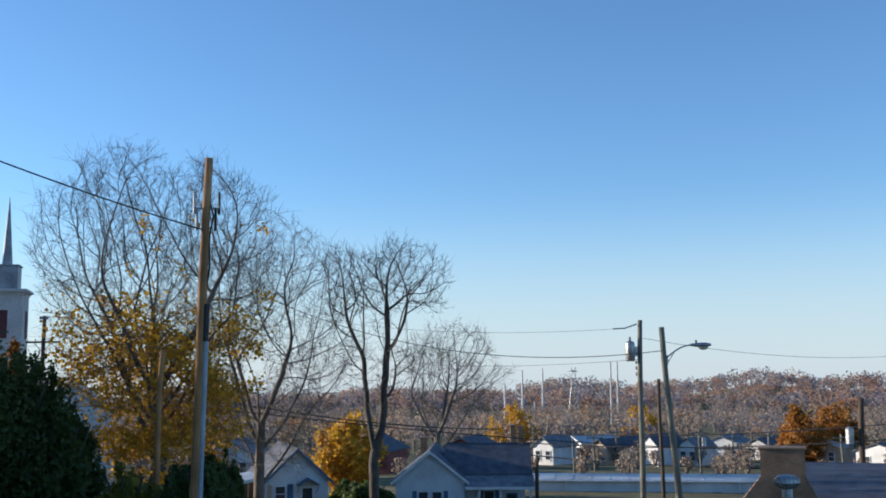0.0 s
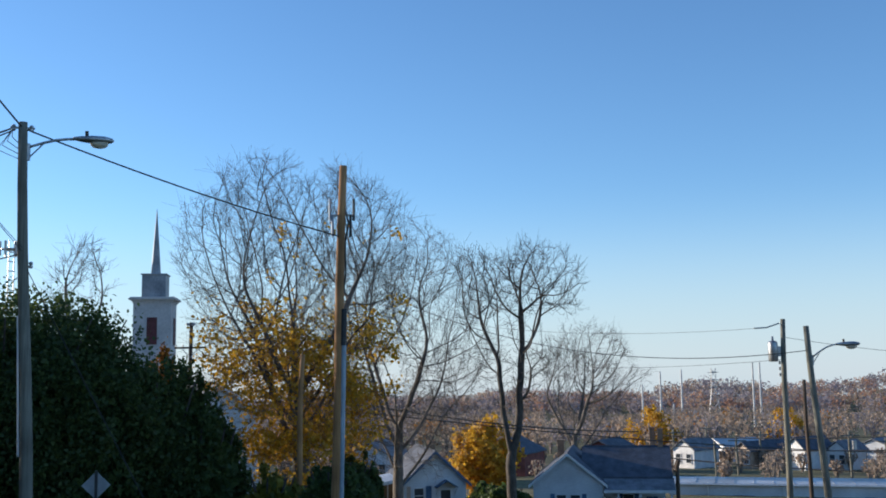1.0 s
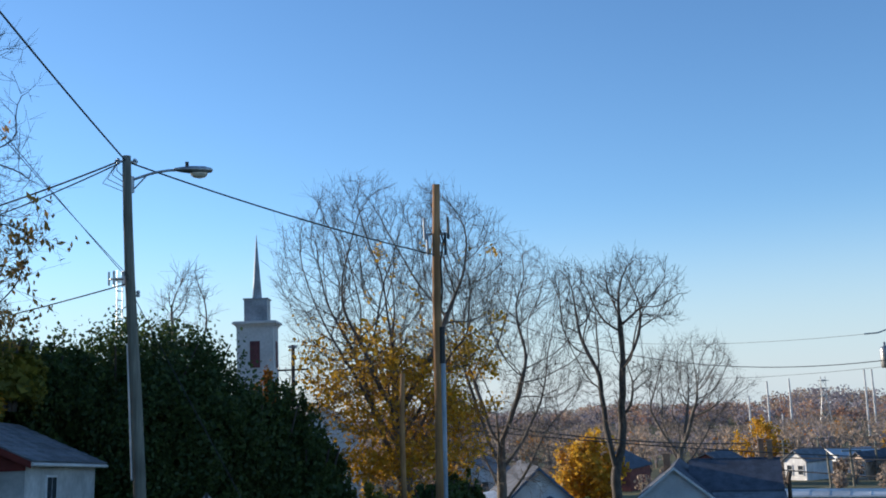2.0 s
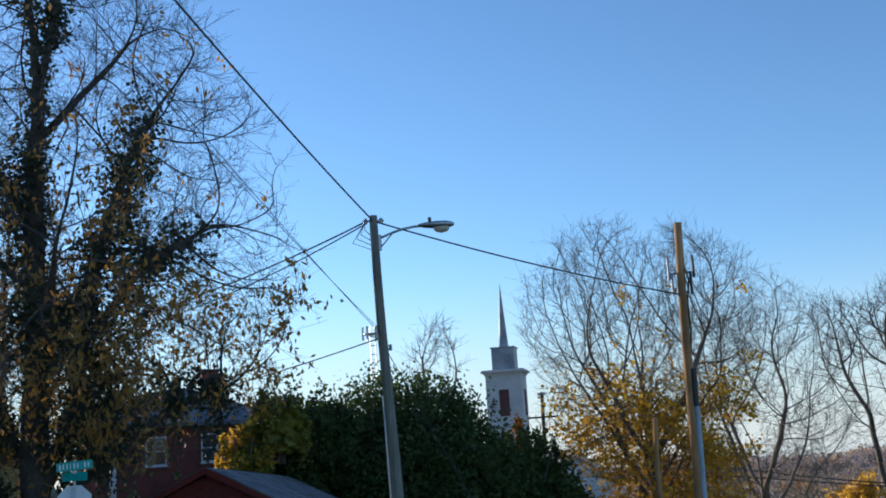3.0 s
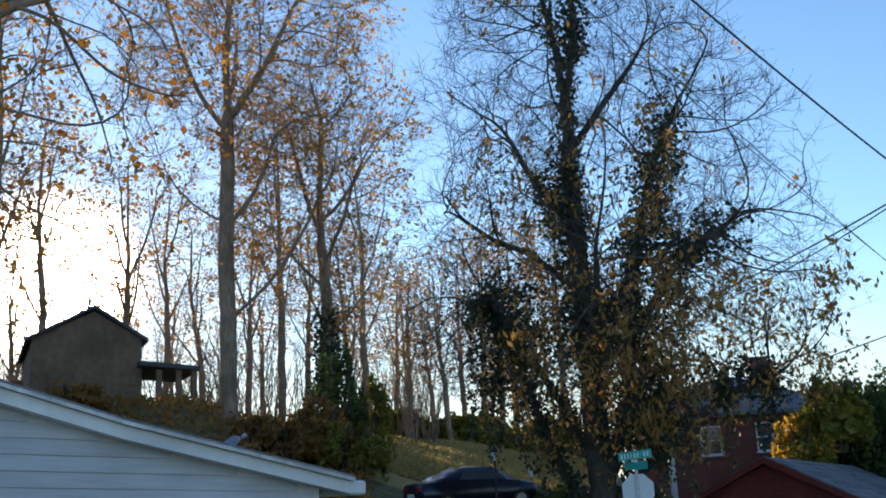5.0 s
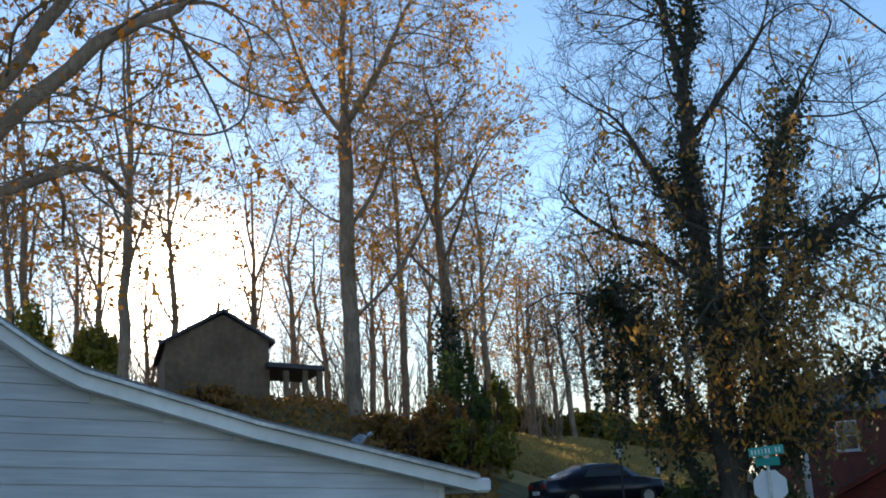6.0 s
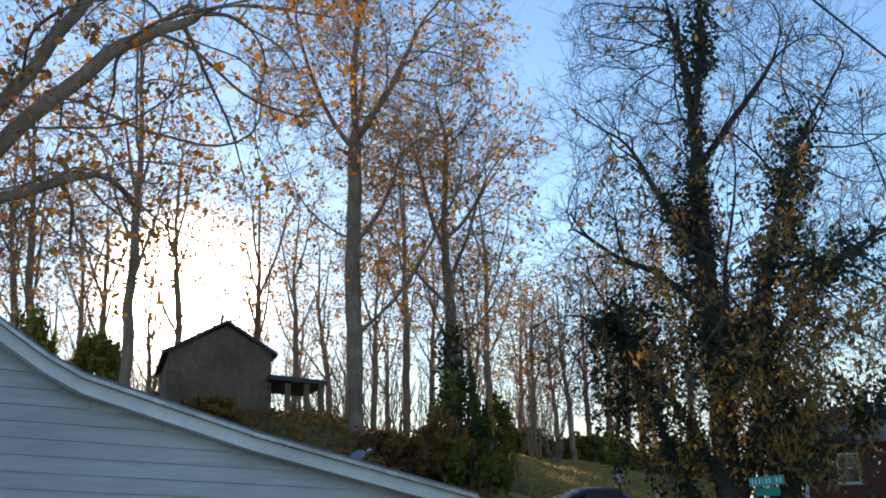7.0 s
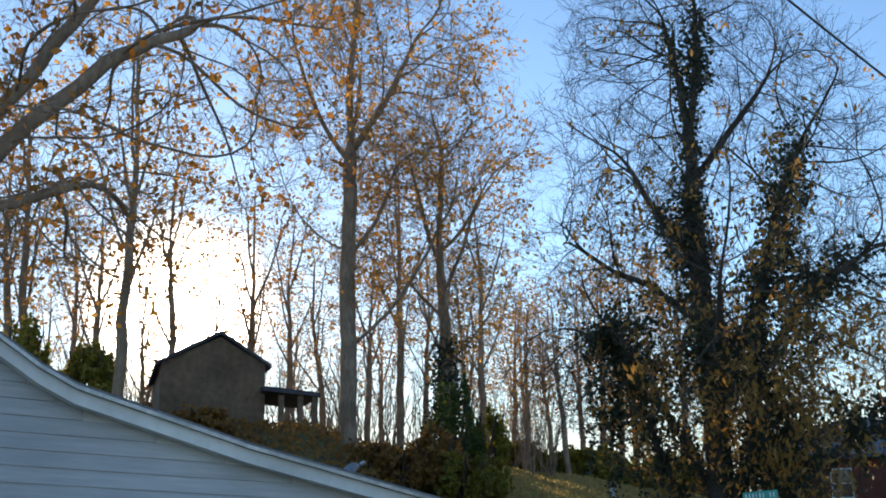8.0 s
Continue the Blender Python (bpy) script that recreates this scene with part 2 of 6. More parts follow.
class Shape:
    """Collects tubes, boxes and faces for one mesh."""

    def __init__(self):
        self.v, self.f, self.n = [], [], 0

    def add(self, verts, faces):
        verts = np.asarray(verts, float)
        self.v.append(verts)
        self.f.append((np.asarray(faces) + self.n) if isinstance(faces, np.ndarray) else [tuple(i + self.n for i in q) for q in faces])
        self.n += len(verts)
        return self

    def tube(self, pts, radii, sides=6, cap=True):
        pts, radii = np.asarray(pts, float), np.broadcast_to(np.asarray(radii, float), (len(pts),))
        d = np.gradient(pts, axis=0)
        d /= np.linalg.norm(d, axis=1)[:, None] + 1e-9
        ref = np.array((1.0, 0.13, 0.0)) if abs(d[0][0]) < 0.8 else np.array((0.0, 1.0, 0.2))
        u = np.cross(d, ref)
        u /= np.linalg.norm(u, axis=1)[:, None] + 1e-9
        w = np.cross(d, u)
        a = np.arange(sides) * 2 * np.pi / sides
        ring = pts[:, None] + radii[:, None, None] * (np.cos(a)[None, :, None] * u[:, None] + np.sin(a)[None, :, None] * w[:, None])
        k, s = np.arange(len(pts) - 1)[:, None] * sides, np.arange(sides)[None]
        t = (s + 1) % sides
        q = np.stack([k + s, k + t, k + t + sides, k + s + sides], -1).reshape(-1, 4)
        faces = [tuple(r) for r in q.tolist()]
        if cap:
            faces += [tuple(range(sides))[::-1], tuple((len(pts) - 1) * sides + i for i in range(sides))]
        return self.add(ring.reshape(-1, 3), faces)

    def twigs(self, pts, radii):
        """Many thin three-sided tubes of the same number of points at once."""
        pts, radii = np.asarray(pts, float), np.asarray(radii, float)
        n, m = radii.shape
        d = pts[:, -1] - pts[:, 0]
        u = np.cross(d, np.where(np.abs(d[:, 2:3]) > 0.8 * np.linalg.norm(d, axis=1)[:, None], np.array([[1.0, 0.13, 0]]), np.array([[0.0, 0.1, 1]])))
        u /= np.linalg.norm(u, axis=1)[:, None] + 1e-9
        w = np.cross(d, u)
        w /= np.linalg.norm(w, axis=1)[:, None] + 1e-9
        a = np.arange(3) * 2 * np.pi / 3
        ring = np.cos(a)[None, :, None] * u[:, None] + np.sin(a)[None, :, None] * w[:, None]
        v = pts[:, :, None] + radii[:, :, None, None] * ring[:, None]
        q = np.array([(k * 3 + i, k * 3 + (i + 1) % 3, k * 3 + 3 + (i + 1) % 3, k * 3 + 3 + i) for k in range(m - 1) for i in range(3)])
        f = (np.arange(n)[:, None, None] * m * 3 + q[None]).reshape(-1, 4)
        return self.add(v.reshape(-1, 3), [tuple(r) for r in f.tolist()])

    def box(self, lo, hi, m=None, bevel=0.0):
        (x0, y0, z0), (x1, y1, z1) = lo, hi
        if bevel:
            bm = bmesh.new()
            bmesh.ops.create_cube(bm, size=1, matrix=Matrix.Translation(((x0 + x1) / 2, (y0 + y1) / 2, (z0 + z1) / 2)) @ Matrix.Diagonal((x1 - x0, y1 - y0, z1 - z0, 1)))
            bmesh.ops.bevel(bm, geom=bm.edges[:], offset=bevel, segments=1, affect="EDGES")
            v, f = [tuple(p.co) for p in bm.verts], [tuple(p.index for p in q.verts) for q in bm.faces]
            bm.free()
        else:
            v = [(x, y, z) for x in (x0, x1) for y in (y0, y1) for z in (z0, z1)]
            f = [(0, 1, 3, 2), (4, 6, 7, 5), (0, 4, 5, 1), (2, 3, 7, 6), (0, 2, 6, 4), (1, 5, 7, 3)]
        if m is not None:
            v = [tuple(m @ Vector(p)) for p in v]
        return self.add(v, f)

    def prism(self, outline, lo, hi, axis="y"):
        """A flat outline in two axes, drawn out along the third."""
        n = len(outline)
        put = {"x": lambda a, b, c: (c, a, b), "y": lambda a, b, c: (a, c, b), "z": lambda a, b, c: (a, b, c)}[axis]
        v = [put(a, b, lo) for a, b in outline] + [put(a, b, hi) for a, b in outline]
        f = [tuple(range(n))[::-1], tuple(range(n, 2 * n))] + [(i, (i + 1) % n, n + (i + 1) % n, n + i) for i in range(n)]
        return self.add(v, f)

    def lathe(self, profile, centre=(0, 0, 0), sides=16, scale=(1, 1)):
        """Radius and height pairs, turned about the z axis."""
        a = np.arange(sides) * 2 * np.pi / sides
        v = [(centre[0] + r * c * scale[0], centre[1] + r * s * scale[1], centre[2] + h) for r, h in profile for c, s in zip(np.cos(a), np.sin(a))]
        f = [(k * sides + i, k * sides + (i + 1) % sides, (k + 1) * sides + (i + 1) % sides, (k + 1) * sides + i) for k in range(len(profile) - 1) for i in range(sides)]
        f += [tuple(range(sides))[::-1], tuple((len(profile) - 1) * sides + i for i in range(sides))]
        return self.add(v, f)

    def leaves(self, rng, centres, size, flat=0.0, long=1.5):
        """One folded four-cornered leaf at each centre, turned at random."""
        c = np.asarray(centres, float)
        n = len(c)
        if not n:
            return self
        a = rng.normal(size=(n, 3))
        a[:, 2] -= flat
        a /= np.linalg.norm(a, axis=1)[:, None]
        b = np.cross(a, rng.normal(size=(n, 3)))
        b /= np.linalg.norm(b, axis=1)[:, None] + 1e-9
        s = size * rng.uniform(0.6, 1.3, (n, 1))
        v = np.stack([c - a * s * long / 2, c + b * s / 2, c + a * s * long / 2, c - b * s / 2], 1).reshape(-1, 3)
        q = np.arange(n)[:, None] * 4 + np.arange(4)[None]
        return self.add(v, [tuple(r) for r in q.tolist()])

    def mesh(self, name, material, smooth=False):
        me = bpy.data.meshes.new(name)
        faces = [q for f in self.f for q in f]
        me.from_pydata(np.concatenate(self.v).tolist(), [], faces)
        if not isinstance(material, (list, tuple)):
            me.materials.append(material)
        if smooth:
            me.polygons.foreach_set("use_smooth", [True] * len(me.polygons))
        me.update()
        return me


def part(name, shape, material, parent=None, label="", smooth=False, kind=""):
    ob = new(name, shape.mesh(name, material, smooth))
    ob.parent = parent
    return tagged(ob, label=label, kind=kind)


def thing(name, m, label, category, group="", kind=""):
    ob = new(name)
    ob.empty_display_size = 0.2
    ob.matrix_world = m
    return tagged(ob, label=label, category=category, group=group, kind=kind)


# ---- ground ----
# heights at 0, 14, 30, 44, 60 and 85 m from the eye, by bearing
REACH = [0, 14, 30, 44, 60, 85]
LIE = {
    -180: (0, 0, 0, 0, 0, 0), -120: (0, -.5, 2, 4.5, 5.5, 6), -90: (0, -1.2, 2, 5.2, 5.6, 5.5), -70: (0, -1.2, 1.6, 5.2, 5.6, 5.4),
    -61: (0, -1.1, .6, 2.5, 4.2, 4.5), -56: (0, -1.1, -.5, 1.6, 3.3, 4), -50: (0, -1.1, -1.0, .8, 2.2, 2.8), -42: (0, -1.1, -1.4, -1.5, -1.4, -1.5),
    -29: (0, -1.1, -1.8, -2.8, -3.8, -5), -13: (0, -1.3, -2.8, -4.4, -6.4, -9), 20: (0, -1.3, -2.8, -4.4, -6.4, -9),
    70: (0, -1, -2, -3, -4, -6), 130: (0, 0, 0, 0, 0, 0), 180: (0, 0, 0, 0, 0, 0),
}
LIE_AZ = sorted(LIE)
LIE_Z = np.array([LIE[a] for a in LIE_AZ], float)


def ridge_z(az):
    """The far hill's height along its ridge."""
    return -15.0 + 2.2 * math.sin(radians(az * 36 - 150)) + 1.0 * math.sin(radians(az * 71)) + 0.42 * max(-4, min(az, 18))


def ground_z(x, y):
    r, az = math.hypot(x, y), math.degrees(math.atan2(x, y))
    i = max(1, min(len(LIE_AZ) - 1, int(np.searchsorted(LIE_AZ, az))))
    k = (az - LIE_AZ[i - 1]) / (LIE_AZ[i] - LIE_AZ[i - 1])
    k = k * k * (3 - 2 * k)
    row = LIE_Z[i - 1] * (1 - k) + LIE_Z[i] * k
    if r <= 85:
        return float(np.interp(r, REACH, row))
    low = max(0.0, min(1.0, (az + 40) / 20)) * max(0.0, min(1.0, (90 - az) / 30))
    valley = np.interp(r, [85, 200, 400, 500, 620, 760, 1200, 3600], [row[-1], -13, -17, -16.5, ridge_z(az), ridge_z(az) - 4, -30, -170])
    high = np.interp(r, [85, 150, 400, 3600], [row[-1], row[-1] - 1, row[-1] - 12, -170])
    return float(valley * low + high * (1 - low))


def build_ground():
    radii = [0.5] + [2 * 1.085 ** i for i in range(92)]
    n = 240
    verts, faces = [(0, 0, ground_z(0, 0.01))], []
    for r in radii:
        for i in range(n):
            a = 2 * math.pi * i / n
            x, y = r * math.sin(a), r * math.cos(a)
            verts.append((x, y, ground_z(x, y) + (0.05 * noise.noise((x * 0.4, y * 0.4, 0)) if r < 120 else 0)))
    for i in range(n):
        faces.append((0, 1 + (i + 1) % n, 1 + i))
    for k in range(len(radii) - 1):
        b = 1 + k * n
        faces += [(b + i, b + (i + 1) % n, b + n + (i + 1) % n, b + n + i) for i in range(n)]
    s = Shape().add(verts, faces)
    tagged(part("ground", s, GRASS, smooth=True), "hillside turf of mixed green and dry grass falling to a valley", "ground", kind="structure")


build_ground()


# ---- trees ----
def cloud(rng, count, profile, gaps=-0.2, grain=0.3, hollow=0.6, bumpy=0.2):
    """Points that fill a crown. profile: height, radius and the centre's shift in x; gaps: how much of it stays empty."""
    zs, rs, cs = (np.array(c, float) for c in zip(*profile))
    shift = rng.uniform(0, 50, 3)
    out = []
    while len(out) < count:
        z = rng.uniform(zs[0], zs[-1])
        r = np.interp(z, zs, rs)
        if rng.random() > (r / rs.max()) ** 1.6:
            continue
        a = rng.uniform(0, 2 * math.pi)
        edge = 1 + bumpy * noise.noise((2.2 * math.cos(a) + shift[0], 2.2 * math.sin(a), z * 0.35)) * 1.6
        d = r * edge * rng.random() ** hollow
        p = (d * math.cos(a) + np.interp(z, zs, cs), d * math.sin(a), z)
        if noise.noise((p[0] * grain + shift[0], p[1] * grain + shift[1], p[2] * grain + shift[2])) > gaps:
            out.append(p)
    return np.array(out)


def bough(points, step):
    """A bent limb through these places, cut into short even steps."""
    p = np.array(points, float)
    t = np.concatenate([[0], np.cumsum(np.linalg.norm(np.diff(p, axis=0), axis=1))])
    n = max(2, int(t[-1] / step) + 1)
    s = np.linspace(0, t[-1], n)
    q = np.stack([np.interp(s, t, p[:, k]) for k in range(3)], 1)
    for _ in range(max(1, int(1.2 / step))):
        q[1:-1] = (q[:-2] + 2 * q[1:-1] + q[2:]) / 4
    return q


def colonise(rng, boughs, points, trunk_r, thin, step=0.4, reach=4.0, kill=0.65, keep=0.45, lift=0.08, twigs=2.0, twig_len=0.6, droop=0.0, power=1.85, sprays=2):
    """A tree that grows from its boughs into the points of its crown; returns (points, radii, level) for every branch.
    boughs: polylines; the first is the trunk, each later one starts at the nearest place of those before it."""
    cap = 30000
    P, way, parent = np.zeros((cap, 3)), np.zeros((cap, 3)), np.full(cap, -1)
    n = 0
    for k, b in enumerate(boughs):
        q = bough(b, step)
        at_node = int(np.argmin(((P[:n] - q[0]) ** 2).sum(1))) if k else -1
        for i in range(1 if k else 0, len(q)):
            P[n] = q[i] + rng.normal(0, 0.10 * step, 3) * (i > 1)
            d = q[i] - q[i - 1] if i else np.array((0, 0, 1.0))
            way[n], parent[n] = d / (np.linalg.norm(d) + 1e-9), at_node
            at_node = n
            n += 1
    A = np.asarray(points, float)
    best, near = np.full(len(A), 1e9), np.zeros(len(A), int)

    def meet(lo, hi):
        square = (A * A).sum(1)
        for c in range(lo, hi, 200):
            e = min(hi, c + 200)
            d = square[:, None] + (P[c:e] ** 2).sum(1)[None] - 2 * A @ P[c:e].T
            j = d.argmin(1)
            v = d[np.arange(len(A)), j]
            closer = v < best
            best[closer], near[closer] = v[closer], j[closer] + c

    meet(0, n)
    grown = {}
    for turn in range(140):
        use = best < reach ** 2
        if not use.any():
            break
        idx = near[use]
        pull = A[use] - P[idx]
        pull /= np.linalg.norm(pull, axis=1)[:, None] + 1e-9
        total = np.zeros((n, 3))
        np.add.at(total, idx, pull)
        first = n
        for i in np.unique(idx):
            t = total[i]
            t = t / (np.linalg.norm(t) + 1e-9) + way[i] * keep + np.array((0, 0, lift)) + rng.normal(0, 0.12, 3)
            t /= np.linalg.norm(t)
            if grown.get(i, 0) >= 3 or n >= cap:
                continue
            grown[i] = grown.get(i, 0) + 1
            P[n], way[n], parent[n] = P[i] + t * step, t, i
            n += 1
        if n == first:
            break
        meet(first, n)
        left = best > kill ** 2
        A, best, near = A[left], best[left], near[left]
        if not len(A):
            break
    # thickness, from the tips down
    load = np.zeros(n)
    kids = [[] for _ in range(n)]
    for i in range(n - 1, -1, -1):
        if not kids[i]:
            load[i] = 1.0
        if parent[i] >= 0:
            load[parent[i]] += load[i]
            kids[parent[i]].append(i)
    rad = thin * load ** (1 / power)
    rad = thin + (rad - thin) * (trunk_r - thin) / (rad[0] - thin)
    out = []
    heads = [(0, -1)]
    while heads:
        i, before = heads.pop()
        line, r = ([P[before]] if before >= 0 else []), ([min(rad[before], rad[i] * 1.25)] if before >= 0 else [])
        start = rad[i]
        while True:
            line.append(P[i])
            r.append(rad[i])
            if not kids[i]:
                break
            k = max(kids[i], key=lambda j: load[j])
            heads += [(j, i) for j in kids[i] if j != k]
            i = k
        line, r = np.array(line), np.array(r)
        if len(line) > 4:
            line[1:-1] = (line[:-2] + 2 * line[1:-1] + line[2:]) / 4
        if len(line) > 1:
            out.append((line, r, 0 if start > 0.6 * trunk_r else 1 if start > 0.2 * trunk_r and start > 3.5 * thin else 2 if start > 2.6 * thin else 3))
    # twigs on the thin wood
    fine = np.nonzero(rad[:n] < 2.6 * thin)[0]
    for i in fine:
        for k in range(int(twigs + rng.random())):
            d = way[i] + rng.normal(0, 0.62, 3) + np.array((0, 0, 0.25 - droop))
            d /= np.linalg.norm(d)
            e = twig_len * rng.uniform(0.4, 1.25)
            bend = rng.normal(0, 0.18, 3) + np.array((0, 0, 0.18 - droop))
            mid = P[i] + d * e * 0.5
            out.append((np.array([P[i], mid, P[i] + (d + bend) * e]), np.array((0.75, 0.6, 0.4)) * thin, 4))
            for j in range(sprays):
                side = d + rng.normal(0, 0.55, 3) + np.array((0, 0, 0.1 - droop))
                foot = P[i] + d * e * rng.uniform(0.15, 0.9)
                out.append((np.array([foot, foot + side * e * rng.uniform(0.35, 0.7)]), np.array((0.55, 0.4)) * thin, 4))
    return out


SIDES = (10, 7, 5, 3)


def tufts(rng, wood, count, each, spread, chance=None):
    """Leaves that sit in small bunches on the thin wood."""
    tips = np.concatenate([pts[1:] for pts, rad, level in wood if level >= 3])
    if chance is not None:
        tips = tips[rng.random(len(tips)) < np.array([chance(p) for p in tips])]
    c = tips[rng.integers(0, len(tips), count)]
    return np.repeat(c, each, 0) + rng.normal(0, 1, (count * each, 3)) * np.asarray(spread)


def tree(name, where, label, rng, wood, bark, leaf=None, places=None, leaf_size=0.12, leaf_label="", turn=0.0, group="trees", hang=0.4, long=1.5):
    """A tree of its own: trunk and limbs, fine branches and leaves."""
    top = thing(name, Matrix.Translation(where) @ pose(0, 0, 0, 0, 0, turn), label, "tree", group)
    big, fine = Shape(), Shape()
    for pts, rad, level in wood:
        if level < 4:
            (big if level < 2 else fine).tube(pts, rad, SIDES[level], cap=False)
    for n in (2, 3):
        thin = [(pts, rad) for pts, rad, level in wood if level == 4 and len(pts) == n]
        if thin:
            fine.twigs([p for p, r in thin], [r for p, r in thin])
    part("trunk", big, bark, top, smooth=True)
    part("branch_crown", fine, bark, top)
    if leaf is not None:
        part("leaves", Shape().leaves(rng, places, leaf_size, hang, long), leaf, top, leaf_label)
    return top


def clumps(rng, points, count, spread):
    p = np.asarray(points)
    return p[rng.integers(0, len(p), count)] + rng.normal(0, 1, (count, 3)) * spread


def fan(rng, z0, z1, count, rise, lean, bend=0.6, turn=0.0):
    """Limbs that leave the trunk between two heights and curve outwards and up."""
    out = []
    for k in range(count):
        a = turn + k * 2.399 + rng.uniform(-0.3, 0.3)
        t = radians(lean * rng.uniform(0.45, 1.15))
        z = z0 + (z1 - z0) * (k + rng.random()) / count
        d = np.array((math.cos(a) * math.sin(t), math.sin(a) * math.sin(t), math.cos(t)))
        up = np.array((0, 0, 1.0))
        s = rise * rng.uniform(0.75, 1.15)
        out.append([np.array((0, 0, z)), np.array((0, 0, z)) + d * s * 0.45, np.array((0, 0, z)) + d * s * 0.8 + up * s * 0.2 * bend])
    return out


def build_trees():
    # the big half-bare tree behind the tall pole
    rng = np.random.default_rng(11)
    crown = cloud(rng, 5200, [(1.6, 1.6, 0), (3.2, 2.8, 0), (6, 4.1, 0), (9, 4.8, -0.1), (11.5, 5.1, -0.1), (13.4, 5.0, -0.1), (14.9, 3.9, -0.2), (16.0, 2.3, -0.3), (16.5, 0.8, -0.3)], -0.22, 0.35, 0.55, 0.18)
    wood = colonise(rng, [[(0, 0, -0.3), (0.1, 0, 3), (0, 0.1, 6.2), (-0.2, 0, 9)]] + fan(rng, 2.6, 6.0, 9, 6.2, 40), crown, 0.36, 0.0085, 0.34, 3.0, 0.42, keep=0.65, twigs=2.0, twig_len=0.65)
    gold = tufts(rng, wood, 1150, 12, (0.28, 0.28, 0.18), lambda p: max(0.0, min(1.0, (10.4 - p[2]) / 3.4)) * (0.6 if p[2] < 3.5 else 1.0) * max(0.0, min(1.0, 1.5 - abs(p[0] - 0.5) / 3.6)) * (1.0 if noise.noise(Vector(p) * 0.65) > 0.06 else 0.06) + 0.002)
    tree("tree", at(-15.2, 47, -4.9), "large bare tree with yellow leaves on its lower crown", rng, wood, BARK_GREY, YELLOW, gold, 0.14, "golden yellow leaves", 15.2)
    rng = np.random.default_rng(12)
    crown = cloud(rng, 3600, [(2.5, 1.5, 0.6), (5, 3.6, 0.9), (8, 4.5, 0.7), (11, 4.3, 0.5), (13.5, 3.2, 0.3), (15, 1.7, 0.3), (15.6, 0.4, 0.3)], -0.2, 0.35, 0.55)
    wood = colonise(rng, [[(0, 0, -0.3), (0.1, 0, 2.4), (0.3, 0, 6)]] + fan(rng, 1.6, 5.0, 7, 5.4, 46), crown, 0.27, 0.009, 0.36, 3.0, 0.44, keep=0.6, twigs=1.8, twig_len=0.7, lift=0.0)
    tree("tree", at(-10.0, 53, -5.7), "bare spreading tree with thin arching branches", rng, wood, BARK_GREY, turn=10)
    # the slim two-stemmed tree between the small houses
    rng = np.random.default_rng(13)
    crown = cloud(rng, 2200, [(7.5, 1.4, 0.2), (10, 2.7, 0.4), (13, 3.9, 0.6), (15.5, 4.7, 0.8), (17.4, 4.9, 0.9), (18.7, 4.0, 0.9), (19.5, 1.8, 0.9)], -0.15, 0.3, 0.5, 0.25)
    wood = colonise(rng, [[(0, 0, -0.3), (0, 0, 4.6), (-0.5, 0, 7.5), (-0.75, 0.2, 11)], [(0.05, 0, 4.4), (0.6, 0.2, 6.2), (0.7, 0, 9.0), (1.0, -0.2, 12)], [(0.8, 0, 8.0), (1.5, 0.3, 9.0), (1.6, 0.3, 10.4)]],
                    crown, 0.35, 0.0155, 0.42, 4.0, 0.55, keep=0.6, lift=0.18, twigs=1.6, twig_len=0.75, sprays=1)
    tree("tree", at(-3.8, 75, -8.3), "tall bare forked tree behind the cottages", rng, wood, BARK_DARK, turn=3.8)
    rng = np.random.default_rng(14)
    crown = cloud(rng, 2200, [(5.5, 2.0, 0.8), (8, 4.6, 1.4), (11, 5.7, 1.8), (13.5, 4.7, 1.8), (15.4, 2.4, 1.7), (16, 0.5, 1.7)], -0.15, 0.3, 0.55)
    wood = colonise(rng, [[(0, 0, -0.3), (0.2, 0, 3), (0.8, 0, 6)]] + fan(rng, 2.2, 4.5, 6, 5.5, 38), crown, 0.34, 0.014, 0.45, 4.0, 0.6, twigs=1.8, twig_len=0.9)
    tree("tree", at(-0.4, 108, -9.0), "bare round-crowned tree beyond the cottages", rng, wood, BARK_GREY, turn=0.4)
    for seed, az, d, h, r, leaf, label in ((15, -5.2, 97, 7.4, 3.4, YELLOW, "small golden autumn tree behind the cottage"), (25, 18.6, 150, 8.0, 3.0, ORANGE, "bright orange autumn tree in the valley"), (26, 20.4, 155, 9.0, 3.6, ORANGE, "bright orange autumn tree in the valley"), (27, 10.6, 200, 8.0, 4.2, YELLOW, "dull golden tree among the far houses"), (28, 3.8, 185, 8.5, 5.0, YELLOW, "dull golden tree among the far houses")):
        rng = np.random.default_rng(seed)
        crown = cloud(rng, 420, [(h * 0.1, r * 0.5, 0), (h * 0.35, r, 0), (h * 0.65, r * 0.85, 0), (h, r * 0.2, 0)], -0.2, 0.4)
        wood = colonise(rng, [[(0, 0, -0.5), (0, 0, h * 0.3), (0.2, 0, h * 0.5)]] + fan(rng, h * 0.1, h * 0.3, 4, h * 0.4, 40), crown, 0.16, 0.02, 0.45, 4, 0.7, twigs=1.5, twig_len=0.6, sprays=0)
        tree("tree", at(az, d), label, rng, wood, BARK, leaf, tufts(rng, wood, 520, 9, 0.3), 0.32, "autumn leaves", group="autumn trees")
    # two thin bare tops over the bush
    rng = np.random.default_rng(16)
    crown = cloud(rng, 300, [(8, 0.8, -0.3), (11, 2.0, -0.2), (13.5, 2.1, 0), (15.5, 0.9, 0.2)], -0.1, 0.4)
    wood = colonise(rng, [[(0, 0, -0.5), (0, 0, 7), (-0.9, 0, 11), (-1.0, 0, 13)], [(0, 0, 6.5), (0.9, 0, 10), (1.2, 0, 12.6)]], crown, 0.17, 0.017, 0.45, 3.5, 0.7, lift=0.2, twigs=2.5, twig_len=0.9)
